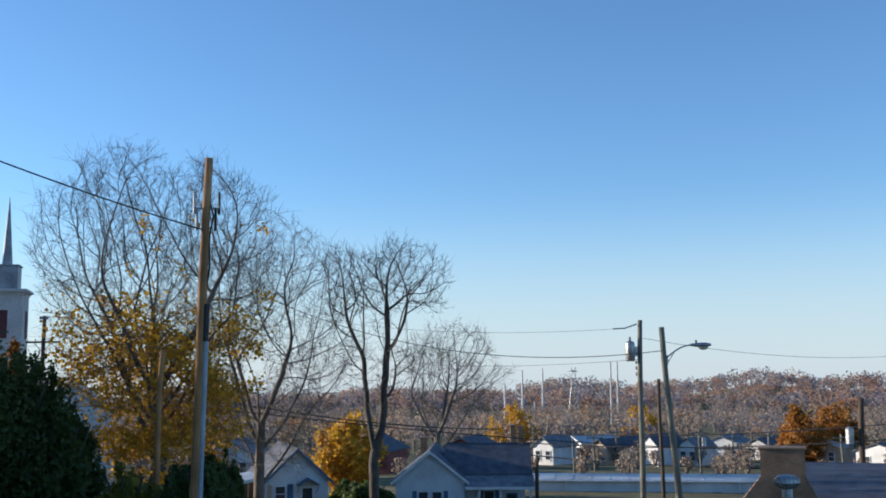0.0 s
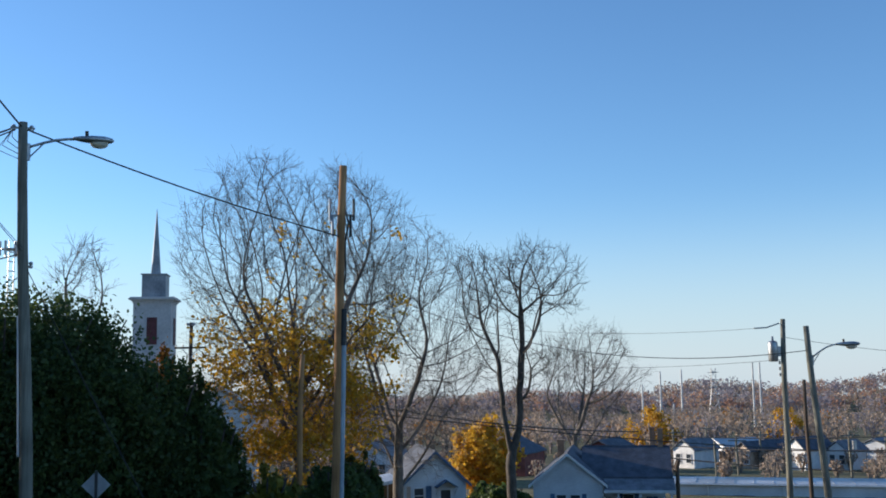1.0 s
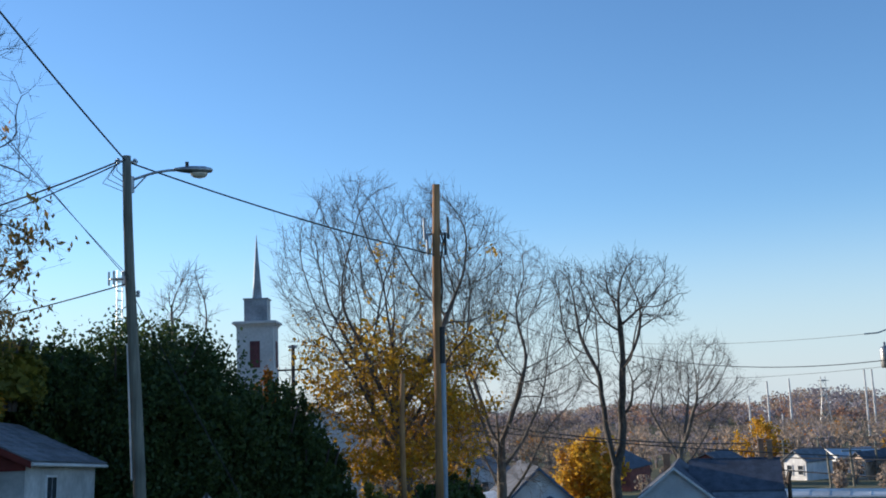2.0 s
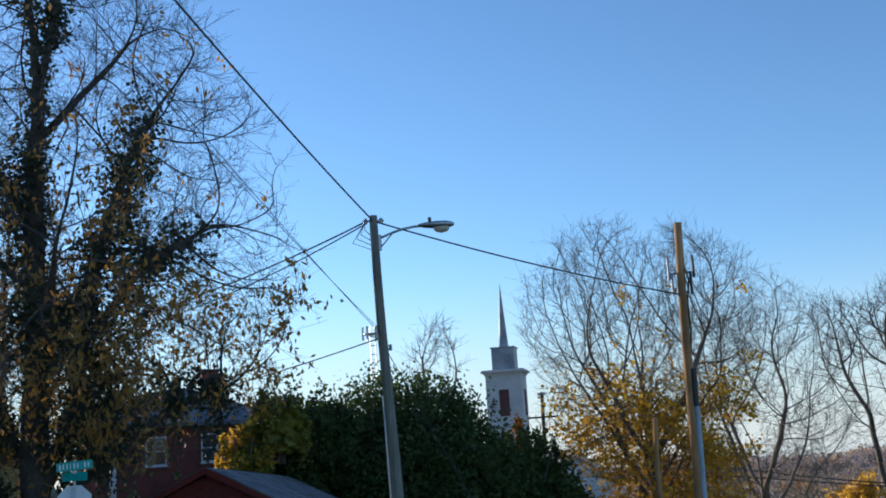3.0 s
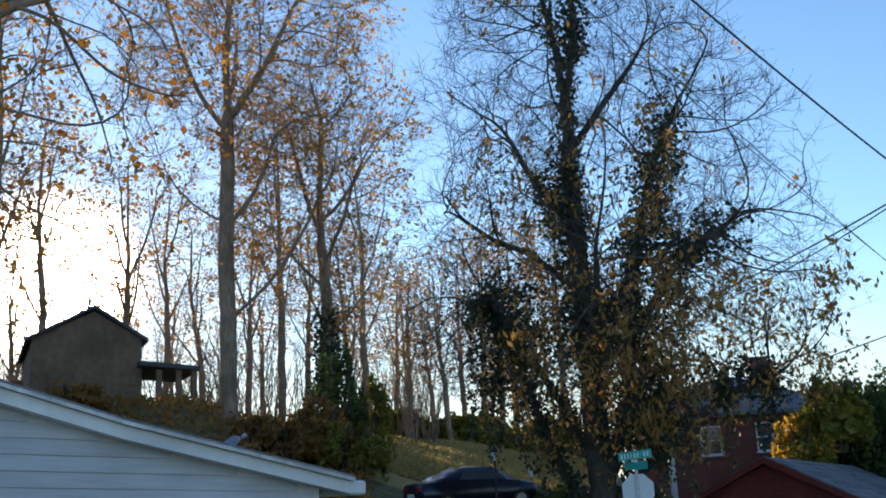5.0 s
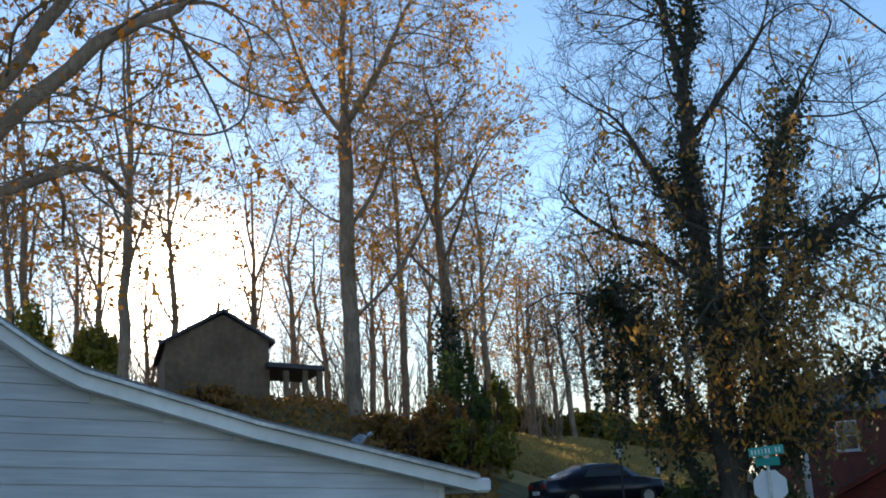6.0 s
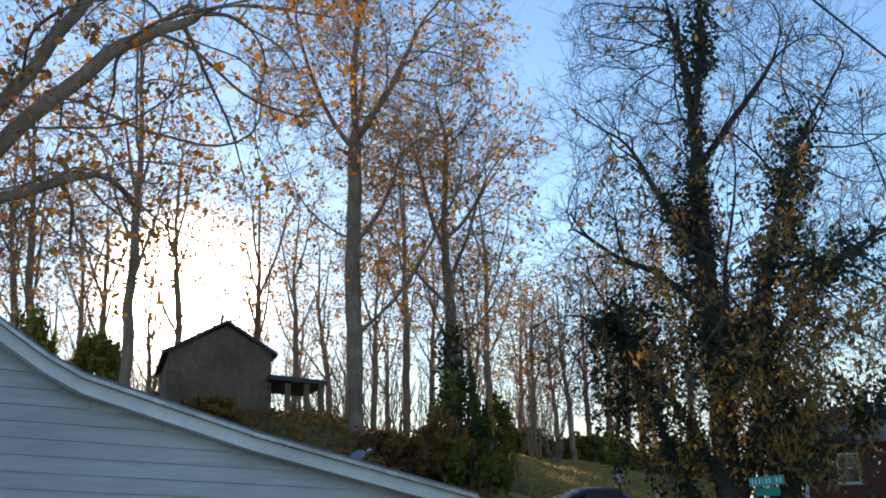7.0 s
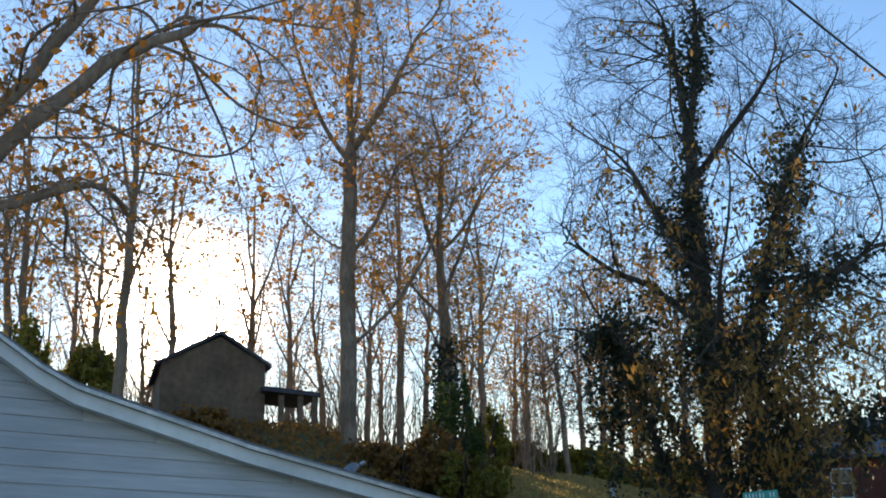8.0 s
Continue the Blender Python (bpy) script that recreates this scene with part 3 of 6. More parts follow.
    tree("tree", at(-26.4, 70, -5.0), "thin bare tree top behind the bushes", rng, wood, BARK_PALE, turn=26.4)


build_trees()


# ---- things, by kind ----
def facing(az, dist, z=None, yaw=0.0):
    """A frame at that place whose y axis points away from the eye, turned by yaw (anticlockwise from above)."""
    p = at(az, dist, z)
    return pose(p.x, p.y, p.z, 0, 0, -az + yaw)


def gable_roof(parent, x0, x1, y0, y1, eave, ridge_x, ridge, material, thick=0.14, over=0.35, trim=None):
    """Two slabs whose ridge runs along y, and the boards along their edges."""
    for side in (0, 1):
        xe = x0 - over if side == 0 else x1 + over
        run = (ridge_x - x0) if side == 0 else (x1 - ridge_x)
        ze = eave - over * (ridge - eave) / run
        s = Shape().prism([(xe, ze), (ridge_x, ridge), (ridge_x, ridge + thick), (xe, ze + thick)], y0 - over, y1 + over, "y")
        slab = part("roof", s, material, parent)
        if trim is not None:
            part("barge_board", Shape().prism([(xe, ze - 0.12), (ridge_x, ridge - 0.12), (ridge_x, ridge + thick - 0.02), (xe, ze + thick - 0.02)], y0 - over - 0.05, y0 - over - 0.003, "y"), trim, slab)


def window(parent, x, z, w, h, y, frame_mat=None, shutters=None, name="window"):
    """A double-hung window set on a wall that faces -y."""
    f = frame_mat or WHITE
    s = Shape()
    b = 0.07
    s.box((x - w / 2, y - 0.05, z), (x - w / 2 + b, y + 0.03, z + h)).box((x + w / 2 - b, y - 0.05, z), (x + w / 2, y + 0.03, z + h))
    s.box((x - w / 2 + b, y - 0.05, z + h - b), (x + w / 2 - b, y + 0.03, z + h)).box((x - w / 2 + b, y - 0.05, z), (x + w / 2 - b, y + 0.03, z + b))
    s.box((x - w / 2 + b, y - 0.035, z + h / 2 - 0.03), (x + w / 2 - b, y + 0.02, z + h / 2 + 0.03))
    win = part(name, s, f, parent)
    for k in (0, 1):
        part("pane", Shape().box((x - w / 2 + b, y - 0.02 + 0.015 * k, z + b + k * (h / 2 - b)), (x + w / 2 - b, y - 0.008 + 0.015 * k, z + h / 2 + k * (h / 2 - b))), PANE, win)
    part("sill", Shape().box((x - w / 2 - 0.06, y - 0.11, z - 0.06), (x + w / 2 + 0.06, y + 0.02, z - 0.003)), f, win)
    if shutters is not None:
        for sx in (-1, 1):
            c = x + sx * (w / 2 + 0.19)
            part("shutter", Shape().box((c - 0.16, y - 0.04, z - 0.02), (c + 0.16, y - 0.004, z + h + 0.02), bevel=0.01), shutters, win)
    return win


def chimney(parent, x, y, z0, z1, w, d, material):
    s = Shape().box((x - w / 2, y - d / 2, z0), (x + w / 2, y + d / 2, z1 - 0.12))
    s.box((x - w / 2 - 0.06, y - d / 2 - 0.06, z1 - 0.12), (x + w / 2 + 0.06, y + d / 2 + 0.06, z1))
    part("chimney", s, material, parent)


def cottage_small():
    top = thing("house", facing(-7.9, 83, -9.0, 10), "small white cottage with a gabled front and a carport", "house")
    w, eave, ridge = 2.45, 2.55, 4.85
    part("wall", Shape().prism([(-w, -1.0), (w, -1.0), (w, eave), (0, ridge - 0.12), (-w, eave)], 0, 9, "y"), SIDING, top, "white clapboard walls")
    for k in range(18):
        z = 0.25 + k * 0.24
        half = w if z < eave else w * (ridge - z - 0.1) / (ridge - eave)
        if half > 0.3:
            part("clapboard", Shape().prism([(-0.022, z - 0.23), (-0.004, z - 0.23), (-0.004, z - 0.01), (-0.008, z - 0.01)], -half, half, "x"), SIDING, top)
    gable_roof(top, -w, w, 0, 9, eave, 0, ridge, SHINGLE_BLUE, trim=TRIM_BLUE)
    chimney(top, 0.35, 3.5, 4.2, 5.5, 0.5, 0.5, BRICK_BROWN)
    part("attic_vent", Shape().box((-0.22, -0.05, 3.25), (0.22, -0.024, 3.95), bevel=0.02), WHITE, top)
    window(top, -1.3, 0.9, 0.85, 1.25, -0.04)
    part("shutter", Shape().box((-2.25, -0.07, 0.9), (-1.95, -0.03, 2.25), bevel=0.01), DOOR_TAN, top, "tan panel")
    part("shutter", Shape().box((-0.75, -0.07, 0.7), (-0.3, -0.03, 2.25), bevel=0.01), TRIM_BLUE, top, "blue shutter")
    door = part("door", Shape().box((0.25, -0.09, 0.0), (1.35, -0.03, 2.05), bevel=0.01), WHITE, top)
    part("pane", Shape().box((0.42, -0.1, 1.0), (1.18, -0.093, 1.9)), PANE, door)
    hood = part("door_hood", Shape().prism([(-0.05, 2.12), (0.8, 2.62), (1.65, 2.12), (1.65, 2.2), (0.8, 2.72), (-0.05, 2.2)], -0.9, -0.03, "y"), TRIM_BLUE, top)
    for x in (0.05, 1.55):
        part("bracket", Shape().tube([(x, -0.04, 1.55), (x, -0.82, 2.12)], 0.04, 5), WHITE, hood)
    cp = part("carport_roof", Shape().prism([(-6.4, 2.15), (-2.9, 2.75), (-2.9, 2.87), (-6.4, 2.27)], -0.2, 5.2, "y"), METAL_ROOF, top, "pale metal carport roof")
    part("fascia", Shape().prism([(-6.45, 2.02), (-2.9, 2.62), (-2.9, 2.85), (-6.45, 2.25)], -0.26, -0.205, "y"), WHITE, cp)
    for x, y in ((-6.2, 0.0), (-6.2, 4.8), (-3.1, 4.8)):
        part("post", Shape().tube([(x, y, -1.4), (x, y, 2.2)], 0.05, 8), WHITE, top)
    part("carport_back", Shape().box((-6.3, 5.0, -1.3), (-2.5, 5.1, 2.1)), BROWN_WALL, top)


def cottage_large():
    top = thing("house", facing(-0.79, 85, -9.95, -3), "white cottage with dark shingle roof and a front porch", "house")
    w, eave, ridge = 2.75, 3.15, 5.35
    part("wall", Shape().prism([(-w, -1.0), (w, -1.0), (w, eave), (0, ridge - 0.12), (-w, eave)], 0, 10, "y"), SIDING, top, "white clapboard walls")
    for k in range(20):
        z = 0.3 + k * 0.25
        half = w if z < eave else w * (ridge - z - 0.1) / (ridge - eave)
        if half > 0.3:
            part("clapboard", Shape().prism([(-0.022, z - 0.24), (-0.004, z - 0.24), (-0.004, z - 0.01), (-0.008, z - 0.01)], -half, half, "x"), SIDING, top)
    gable_roof(top, -w, w, 0, 10, eave, 0, ridge, SHINGLE_BLUE, trim=WHITE)
    for x in (-0.55, 0.55):
        window(top, x, 0.8, 0.85, 1.45, -0.04)
    for x in (-1.25, 1.25):
        part("shutter", Shape().box((x - 0.17, -0.07, 0.78), (x + 0.17, -0.03, 2.28), bevel=0.01), TRIM_BLUE, top, "dark blue shutter")
    # the wing with its porch
    part("wing_wall", Shape().box((w + 0.01, 1.8, -1.0), (7.6, 9.0, 3.3)), SIDING, top)
    wing = part("wing_roof", Shape().prism([(1.2, 3.35), (4.9, 5.5), (9.5, 3.35), (9.5, 3.5), (4.9, 5.66), (1.2, 3.5)], 1.0, 8.2, "x"), SHINGLE_BLUE, top)
    part("ridge_cap", Shape().tube([(1.2, 4.9, 5.67), (8.2, 4.9, 5.67)], 0.07, 6), SHINGLE_BLUE, wing)
    porch = part("porch_roof", Shape().prism([(-0.5, 2.55), (1.3, 3.3), (1.3, 3.4), (-0.5, 2.65)], w + 0.05, 8.3, "x"), SHINGLE_GREY, top, "grey porch roof")
    part("fascia", Shape().box((w + 0.05, -0.56, 2.4), (8.3, -0.505, 2.62)), WHITE, porch)
    for x in (3.9, 5.6, 8.0):
        part("porch_post", Shape().box((x - 0.09, -0.4, -0.3), (x + 0.09, -0.22, 2.5), bevel=0.015), WHITE, top)
    window(top, 4.7, 0.7, 0.9, 1.4, 1.77, shutters=TRIM_BLUE)
    d = part("door", Shape().box((6.1, 1.72, -0.2), (7.0, 1.78, 1.9), bevel=0.01), TRIM_BLUE, top)
    part("pane", Shape().box((6.25, 1.71, 0.9), (6.85, 1.717, 1.75)), PANE, d)
    chimney(top, -0.8, 5.5, 4.2, 6.2, 0.55, 0.55, BRICK_BROWN)
    chimney(top, 6.8, 5.2, 4.8, 7.2, 0.42, 0.45, BRICK_BROWN)
    chimney(top, 7.45, 5.0, 4.8, 7.1, 0.42, 0.45, BRICK_BROWN)
    part("stove_pipe", Shape().tube([(8.6, 2, -0.5), (8.6, 2, 4.2), (8.75, 2, 4.7)], 0.16, 8), DARK_POLE, top)


def long_building():
    top = thing("long_building", facing(4.5, 102, -11.65, -4), "long low white workshop with a flat roof edge", "building")
    part("wall", Shape().box((0, 0, -3), (24, 5.5, 3.05)), SIDING, top)
    roof = part("roof", Shape().prism([(-0.2, 3.05), (5.7, 3.12), (5.7, 3.24), (-0.2, 3.2)], -0.3, 24.3, "x"), METAL_ROOF, top, "pale metal roof")
    part("gutter", Shape().tube([(-0.3, -0.27, 3.08), (24.3, -0.27, 3.08)], 0.09, 6), WHITE, roof)
    for k in range(14):
        part("roof_seam", Shape().prism([(-0.2, 3.203), (5.7, 3.243), (5.7, 3.28), (-0.2, 3.24)], 0.6 + k * 1.75, 0.65 + k * 1.75, "x"), METAL_ROOF, roof)
    for x in (6.2, 7.2, 12.5, 17.5, 22.0):
        window(top, x, 0.5, 0.9, 1.6, -0.04, TRIM_BLUE)
    part("door", Shape().box((15.0, -0.07, -0.5), (16.0, -0.01, 2.0), bevel=0.01), DOOR_TAN, top)
    for x in (3.5, 10.2, 19.5):
        part("downspout", Shape().tube([(x, -0.1, -1), (x, -0.1, 3.25)], 0.06, 6), WHITE, top)


def town_house(az, dist, w, d, wall_h, roof_h, wall, roof, yaw, label):
    """A far house of the valley: walls, roof, windows in two rows."""
    z = ground_z(*at(az, dist).xy) - 0.4
    top = thing("house", facing(az, dist, z, yaw), label, "house", "houses in the valley")
    part("wall", Shape().prism([(-w / 2, -1), (w / 2, -1), (w / 2, wall_h), (0, wall_h + roof_h - 0.1), (-w / 2, wall_h)], 0, d, "y"), wall, top)
    gable_roof(top, -w / 2, w / 2, 0, d, wall_h, 0, wall_h + roof_h, roof, over=0.3)
    n = max(2, int(w / 2.4))
    for k in range(n):
        x = -w / 2 + (k + 0.5) * w / n
        window(top, x, wall_h - 1.9, 0.9, 1.3, -0.04)
    for k in range(3):
        y = (k + 0.5) * d / 3
        part("side_window", Shape().box((-w / 2 - 0.05, y - 0.5, wall_h - 1.9), (-w / 2 - 0.004, y + 0.5, wall_h - 0.5)), PANE, top)


def brick_stack_building():
    top = thing("brick_building", facing(17.6, 46, -4.9), "low building with a broad brown brick chimney", "building")
    part("wall", Shape().box((0.2, 0.6, -1), (9, 9, 1.1)), BLOCK, top)
    part("roof", Shape().prism([(0.4, 1.1), (9.2, 1.9), (9.2, 2.05), (0.4, 1.25)], 0.1, 9.2, "x"), SHINGLE_BLUE, top)
    s = Shape().prism([(-2.6, 0.0), (2.0, 0.0), (0.9, 2.25), (0.9, 3.3), (-0.85, 3.3), (-0.85, 2.2)], -0.45, 0.45, "y")
    c = part("chimney", s, BRICK_BROWN, top, "broad brown brick chimney with sloping shoulders")
    part("coping", Shape().box((-0.93, -0.53, 3.303), (0.98, 0.53, 3.40), bevel=0.02), BRICK_BROWN, c)
    rng = np.random.default_rng(4)
    for row in range(30):
        z = 0.35 + row * 0.098
        lo = -0.85 if z > 2.2 else -0.85 - (2.2 - z) * 0.795
        hi = 0.9 if z > 2.25 else 0.9 + (2.25 - z) * 0.489
        if z < 1.5:
            continue
        x = lo + (row % 2) * 0.11
        while x + 0.2 < hi:
            part("brick", Shape().box((x, -0.47, z), (x + 0.205, -0.446 - 0.006 * rng.random(), z + 0.08)), BRICK_BROWN, c)
            x += 0.218
    vent = thing("turbine_vent", facing(17.8, 43.0, -2.9), "round galvanised turbine roof vent", "vent")
    part("neck", Shape().lathe([(0.2, -1.6), (0.2, 0.0), (0.22, 0.02)], sides=16), STEEL, vent)
    part("head", Shape().lathe([(0.22, 0.02), (0.36, 0.1), (0.44, 0.24), (0.42, 0.38), (0.3, 0.5), (0.1, 0.55)], sides=20), STEEL, vent)
    for k in range(20):
        a = k * math.pi / 10
        c, sn = math.cos(a), math.sin(a)
        part("blade", Shape().tube([(0.24 * c, 0.24 * sn, 0.03), (0.4 * c - 0.03 * sn, 0.4 * sn + 0.03 * c, 0.12), (0.47 * c, 0.47 * sn, 0.25), (0.44 * c, 0.44 * sn, 0.38), (0.3 * c, 0.3 * sn, 0.51)], 0.016, 4), STEEL, vent)
    part("stand", Shape().box((-0.6, -0.4, -3.4), (0.6, 0.4, -1.55)), BLOCK, vent)


def church():
    top = thing("church_tower", facing(-22.75, 135, -8.5, -9), "pale church tower with a slim grey spire", "church tower")
    zc = el(135, 4.28) + 8.5
    w = 2.28
    part("shaft", Shape().box((-w, -w, -1), (w, w, zc - 0.5)), STONE_PALE, top)
    s = Shape()
    for h, o, t in ((zc - 0.5, 0.10, 0.22), (zc - 0.28, 0.26, 0.16), (zc - 0.12, 0.50, 0.2), (zc + 0.08, 0.38, 0.14)):
        s.box((-w - o, -w - o, h), (w + o, w + o, h + t - 0.002))
    part("cornice", s, STONE_PALE, top, "stepped pale cornice")
    zs = el(135, 5.62) + 8.5
    part("lantern", Shape().box((-1.45, -1.45, zc + 0.22), (1.45, 1.45, zs - 0.15)), SPIRE_METAL, top, "grey clad lantern block")
    part("lantern_cap", Shape().box((-1.6, -1.6, zs - 0.148), (1.6, 1.6, zs), bevel=0.03), SPIRE_METAL, top)
    tip = el(135, 9.1) + 8.5
    part("spire", Shape().lathe([(0.62, zs), (0.3, zs + (tip - zs) * 0.55), (0.02, tip)], sides=8), SPIRE_METAL, top, "slim grey spire")
    for yaw in (0, 90, 180, 270):
        m = pose(0, 0, 0, 0, 0, yaw)
        lo = part("louvre", Shape().box((-0.62, -w - 0.1, zc - 5.6), (0.62, -w - 0.01, zc - 2.3), m), LOUVRE, top, "maroon louvred opening")
        part("frame", Shape().box((-0.75, -w - 0.06, zc - 5.7), (-0.622, -w - 0.005, zc - 2.3), m).box((0.622, -w - 0.06, zc - 5.7), (0.75, -w - 0.005, zc - 2.3), m).box((-0.75, -w - 0.06, zc - 2.298), (0.75, -w - 0.005, zc - 2.15), m), STONE_PALE, lo)
        for k in range(14):
            part("slat", Shape().box((-0.6, -w - 0.16, zc - 5.5 + k * 0.225), (0.6, -w - 0.102, zc - 5.38 + k * 0.225), m), LOUVRE, lo)
        part("panel_joint", Shape().box((1.25, -w - 0.03, zc - 9), (1.55, -w - 0.005, zc - 0.8), m), STONE_PALE, top)


def pole(az, top_deg, dist, base_az, r0, r1, material, label, name="utility_pole"):
    """A round wooden pole from the ground to the height that is given, leaning as it does; returns it with its foot and head."""
    foot = at(base_az, dist)
    head = at(az, dist, el(dist, top_deg))
    top = thing(name, Matrix.Translation(foot), label, "utility pole", "utility poles")
    d = head - foot
    rows = [(-d * 0.06, r0 * 1.02)] + [(d * k / 6 + Vector((0.03 * math.sin(k * 1.1), 0.0, 0)), r0 + (r1 - r0) * k / 6) for k in range(7)]
    part("pole", Shape().tube([tuple(p) for p, r in rows], [r for p, r in rows], 12), material, top, smooth=True)
    return top, foot, head


def insulator(parent, p):
    part("insulator", Shape().lathe([(0.03, -0.09), (0.055, -0.06), (0.055, -0.02), (0.03, 0.0), (0.055, 0.03), (0.05, 0.07), (0.02, 0.09)], p, 10), STEEL, parent)


def wire(a, b, sag, r=0.02, label="thin black cable strung between poles", group="overhead wires"):
    a, b = Vector(a), Vector(b)
    n = 24
    pts = [a.lerp(b, k / n) - Vector((0, 0, sag * 4 * (k / n) * (1 - k / n))) for k in range(n + 1)]
    o = a.copy()
    ob = part("overhead_wire", Shape().tube([tuple(p - o) for p in pts], r, 5), CABLE)
    ob.location = o
    return tagged(ob, label, "cable", group)


def lamp_arm(top, base, out, rise, lens_up=False):
    """A curved street lamp arm and its cobra head; out is the way that it points."""
    out = Vector(out)
    way = out.normalized()
    up = Vector((0, 0, 1))
    pts = [base + out * f + up * rise * math.sin(f * math.pi / 2) for f in (0, 0.15, 0.35, 0.6, 0.85, 1.0)]
    arm = part("arm", Shape().tube([tuple(p) for p in pts], 0.035, 8), STEEL, top, "curved steel arm", smooth=True)
    part("arm_bracket", Shape().tube([tuple(base - up * 0.35), tuple(base + up * 0.1)], 0.06, 6), STEEL, arm)
    part("arm_strut", Shape().tube([tuple(base - up * 0.3), tuple(pts[2])], 0.02, 5), STEEL, arm)
    m = Matrix.Translation(pts[-1]) @ way.to_track_quat("X", "Z").to_matrix().to_4x4()
    head = Shape()
    prof = [(-0.05, 0.06), (0.15, 0.12), (0.45, 0.17), (0.75, 0.17), (0.95, 0.1), (1.0, 0.03)]
    rings = [[m @ Vector((x, r * 1.15 * math.cos(t), r * 0.62 * math.sin(t) + 0.02)) for t in [k * math.pi / 6 for k in range(12)]] for x, r in prof]
    v = [tuple(p) for q in rings for p in q]
    f = [(k * 12 + i, k * 12 + (i + 1) % 12, (k + 1) * 12 + (i + 1) % 12, (k + 1) * 12 + i) for k in range(len(prof) - 1) for i in range(12)]
    f += [tuple(range(12))[::-1], tuple((len(prof) - 1) * 12 + i for i in range(12))]
    h = part("lamp_head", head.add(v, f), STEEL, top, "grey cobra-head street lamp", smooth=True)
    s = Shape()
    rows = [(0.17, 0.0), (0.16, -0.07), (0.11, -0.13), (0.03, -0.155)]
    v = [tuple(m @ Vector((0.62 + 1.4 * r * math.cos(t), r * math.sin(t), z - 0.06))) for r, z in rows for t in [k * math.pi / 8 for k in range(16)]]
    f = [(k * 16 + i, (k + 1) * 16 + i, (k + 1) * 16 + (i + 1) % 16, k * 16 + (i + 1) % 16) for k in range(3) for i in range(16)] + [tuple(range(48, 64))]
    part("lens", s.add(v, f), LENS_GLASS, h, "rounded glass lens", smooth=True)
    part("photocell", Shape().tube([tuple(m @ Vector((0.3, 0, 0.1))), tuple(m @ Vector((0.3, 0, 0.24)))], 0.05, 8), CABLE, h)


def poles_and_wires():
    # street lamp pole by the corner
    lp, foot, head = pole(-29.58, 13.22, 29, -28.8, 0.17, 0.115, GREY_POLE, "weathered grey wooden pole carrying a street lamp", "street_lamp")
    across = Vector((math.cos(radians(29)), math.sin(radians(29)), 0))
    d = (head - foot)
    base = d * 0.935
    lamp_arm(lp, base + across * 0.13, across * 1.15, 0.30)
    for s in (-1, 1):
        insulator(lp, tuple(d * 0.985 + across * 0.22 * s))
    part("crossbolt", Shape().tube([tuple(d * 0.985 - across * 0.3), tuple(d * 0.985 + across * 0.3)], 0.03, 6), STEEL, lp)
    for k in range(4):
        a0, s0 = d * 0.98 - across * 0.25, 0.2 + 0.12 * k
        part("jumper_wire", Shape().tube([tuple(a0), tuple(a0 - across * 0.12 * k - Vector((0, 0, s0))), tuple(a0 + across * 0.25 - Vector((0, 0, s0 + 0.25)))], 0.012, 4), CABLE, lp)
    part("ground_wire_cover", Shape().tube([tuple(d * 0.15 - across * 0.17), tuple(d * 0.5 - across * 0.15)], 0.03, 6), WHITE, lp)
    insulator(lp, tuple(d * 0.63 + across * 0.17))
    hd = foot + d * 0.985
    # tall pole by the big tree
    bp, bfoot, bhead = pole(-12.79, 11.58, 35, -13.25, 0.19, 0.125, WOOD_POLE, "tall brown wooden utility pole with grey conduit")
    bd = bhead - bfoot
    ax = Vector((math.cos(radians(13)), math.sin(radians(13)), 0))
    part("conduit", Shape().tube([tuple(bd * f + ax * (0.19 - 0.03 * f) - Vector((0, 0.1, 0))) for f in (0.05, 0.3, 0.5)], 0.085, 8), CONDUIT, bp, "blue-grey conduit strapped to the pole")
    part("cable_guard", Shape().tube([tuple(bd * f + ax * 0.16 - Vector((0, 0.1, 0))) for f in (0.5, 0.6)], 0.1, 8), CABLE, bp)
    part("riser_cable", Shape().tube([tuple(bd * f + ax * (0.14 + 0.1 * math.sin(f * 40))) for f in (0.6, 0.7, 0.78, 0.84, 0.88, 0.92)], 0.035, 6), CABLE, bp)
    part("switch_bracket", Shape().tube([tuple(bd * 0.86 - ax * 0.42), tuple(bd * 0.86 + ax * 0.42)], 0.04, 6), STEEL, bp)
    for s, n in ((-1, 2), (1, 2)):
        for k in range(n):
            q = bd * (0.80 + 0.045 * k) + ax * s * (0.30 + 0.1 * k)
            part("cutout", Shape().tube([tuple(q), tuple(q + Vector((0, 0, 0.75)))], 0.045, 7), CONDUIT if s < 0 else CABLE, bp)
    # cables between them and beyond
    wire(hd, bfoot + bd * 0.80, 0.15, 0.024, "slack black cable between two poles")
    wire(hd, at(-60, 13.5, el(13.5, 41)), 0.25, 0.024, "twisted black service cable")
    wire(hd - across * 0.2, at(-47, 47, el(47, 7.2)), 0.5, 0.025)
    wire(hd - across * 0.2 - Vector((0, 0, .06)), at(-47, 47, el(47, 6.8)), 0.7, 0.02)
    mid = foot + d * 0.66
    wire(mid, at(-58, 14.5, el(14.5, 36)), 0.2, 0.009)
    wire(mid + Vector((0, 0, .1)), at(-60, 14.0, el(14.0, 36.5)), 0.25, 0.009)
    wire(mid, at(-46, 60, el(60, 3.0)), 0.4, 0.02)
    wire(foot + d * 0.635, at(-22.3, 27, ground_z(*at(-22.3, 27).xy)), 0.0, 0.012, "taut guy wire running to the ground")
    # the slim post, and the pole with a crossarm behind the bush
    pole(-15.0, 1.35, 41, -15.25, 0.12, 0.09, WOOD_POLE, "slim brown wooden post before the yellow tree")
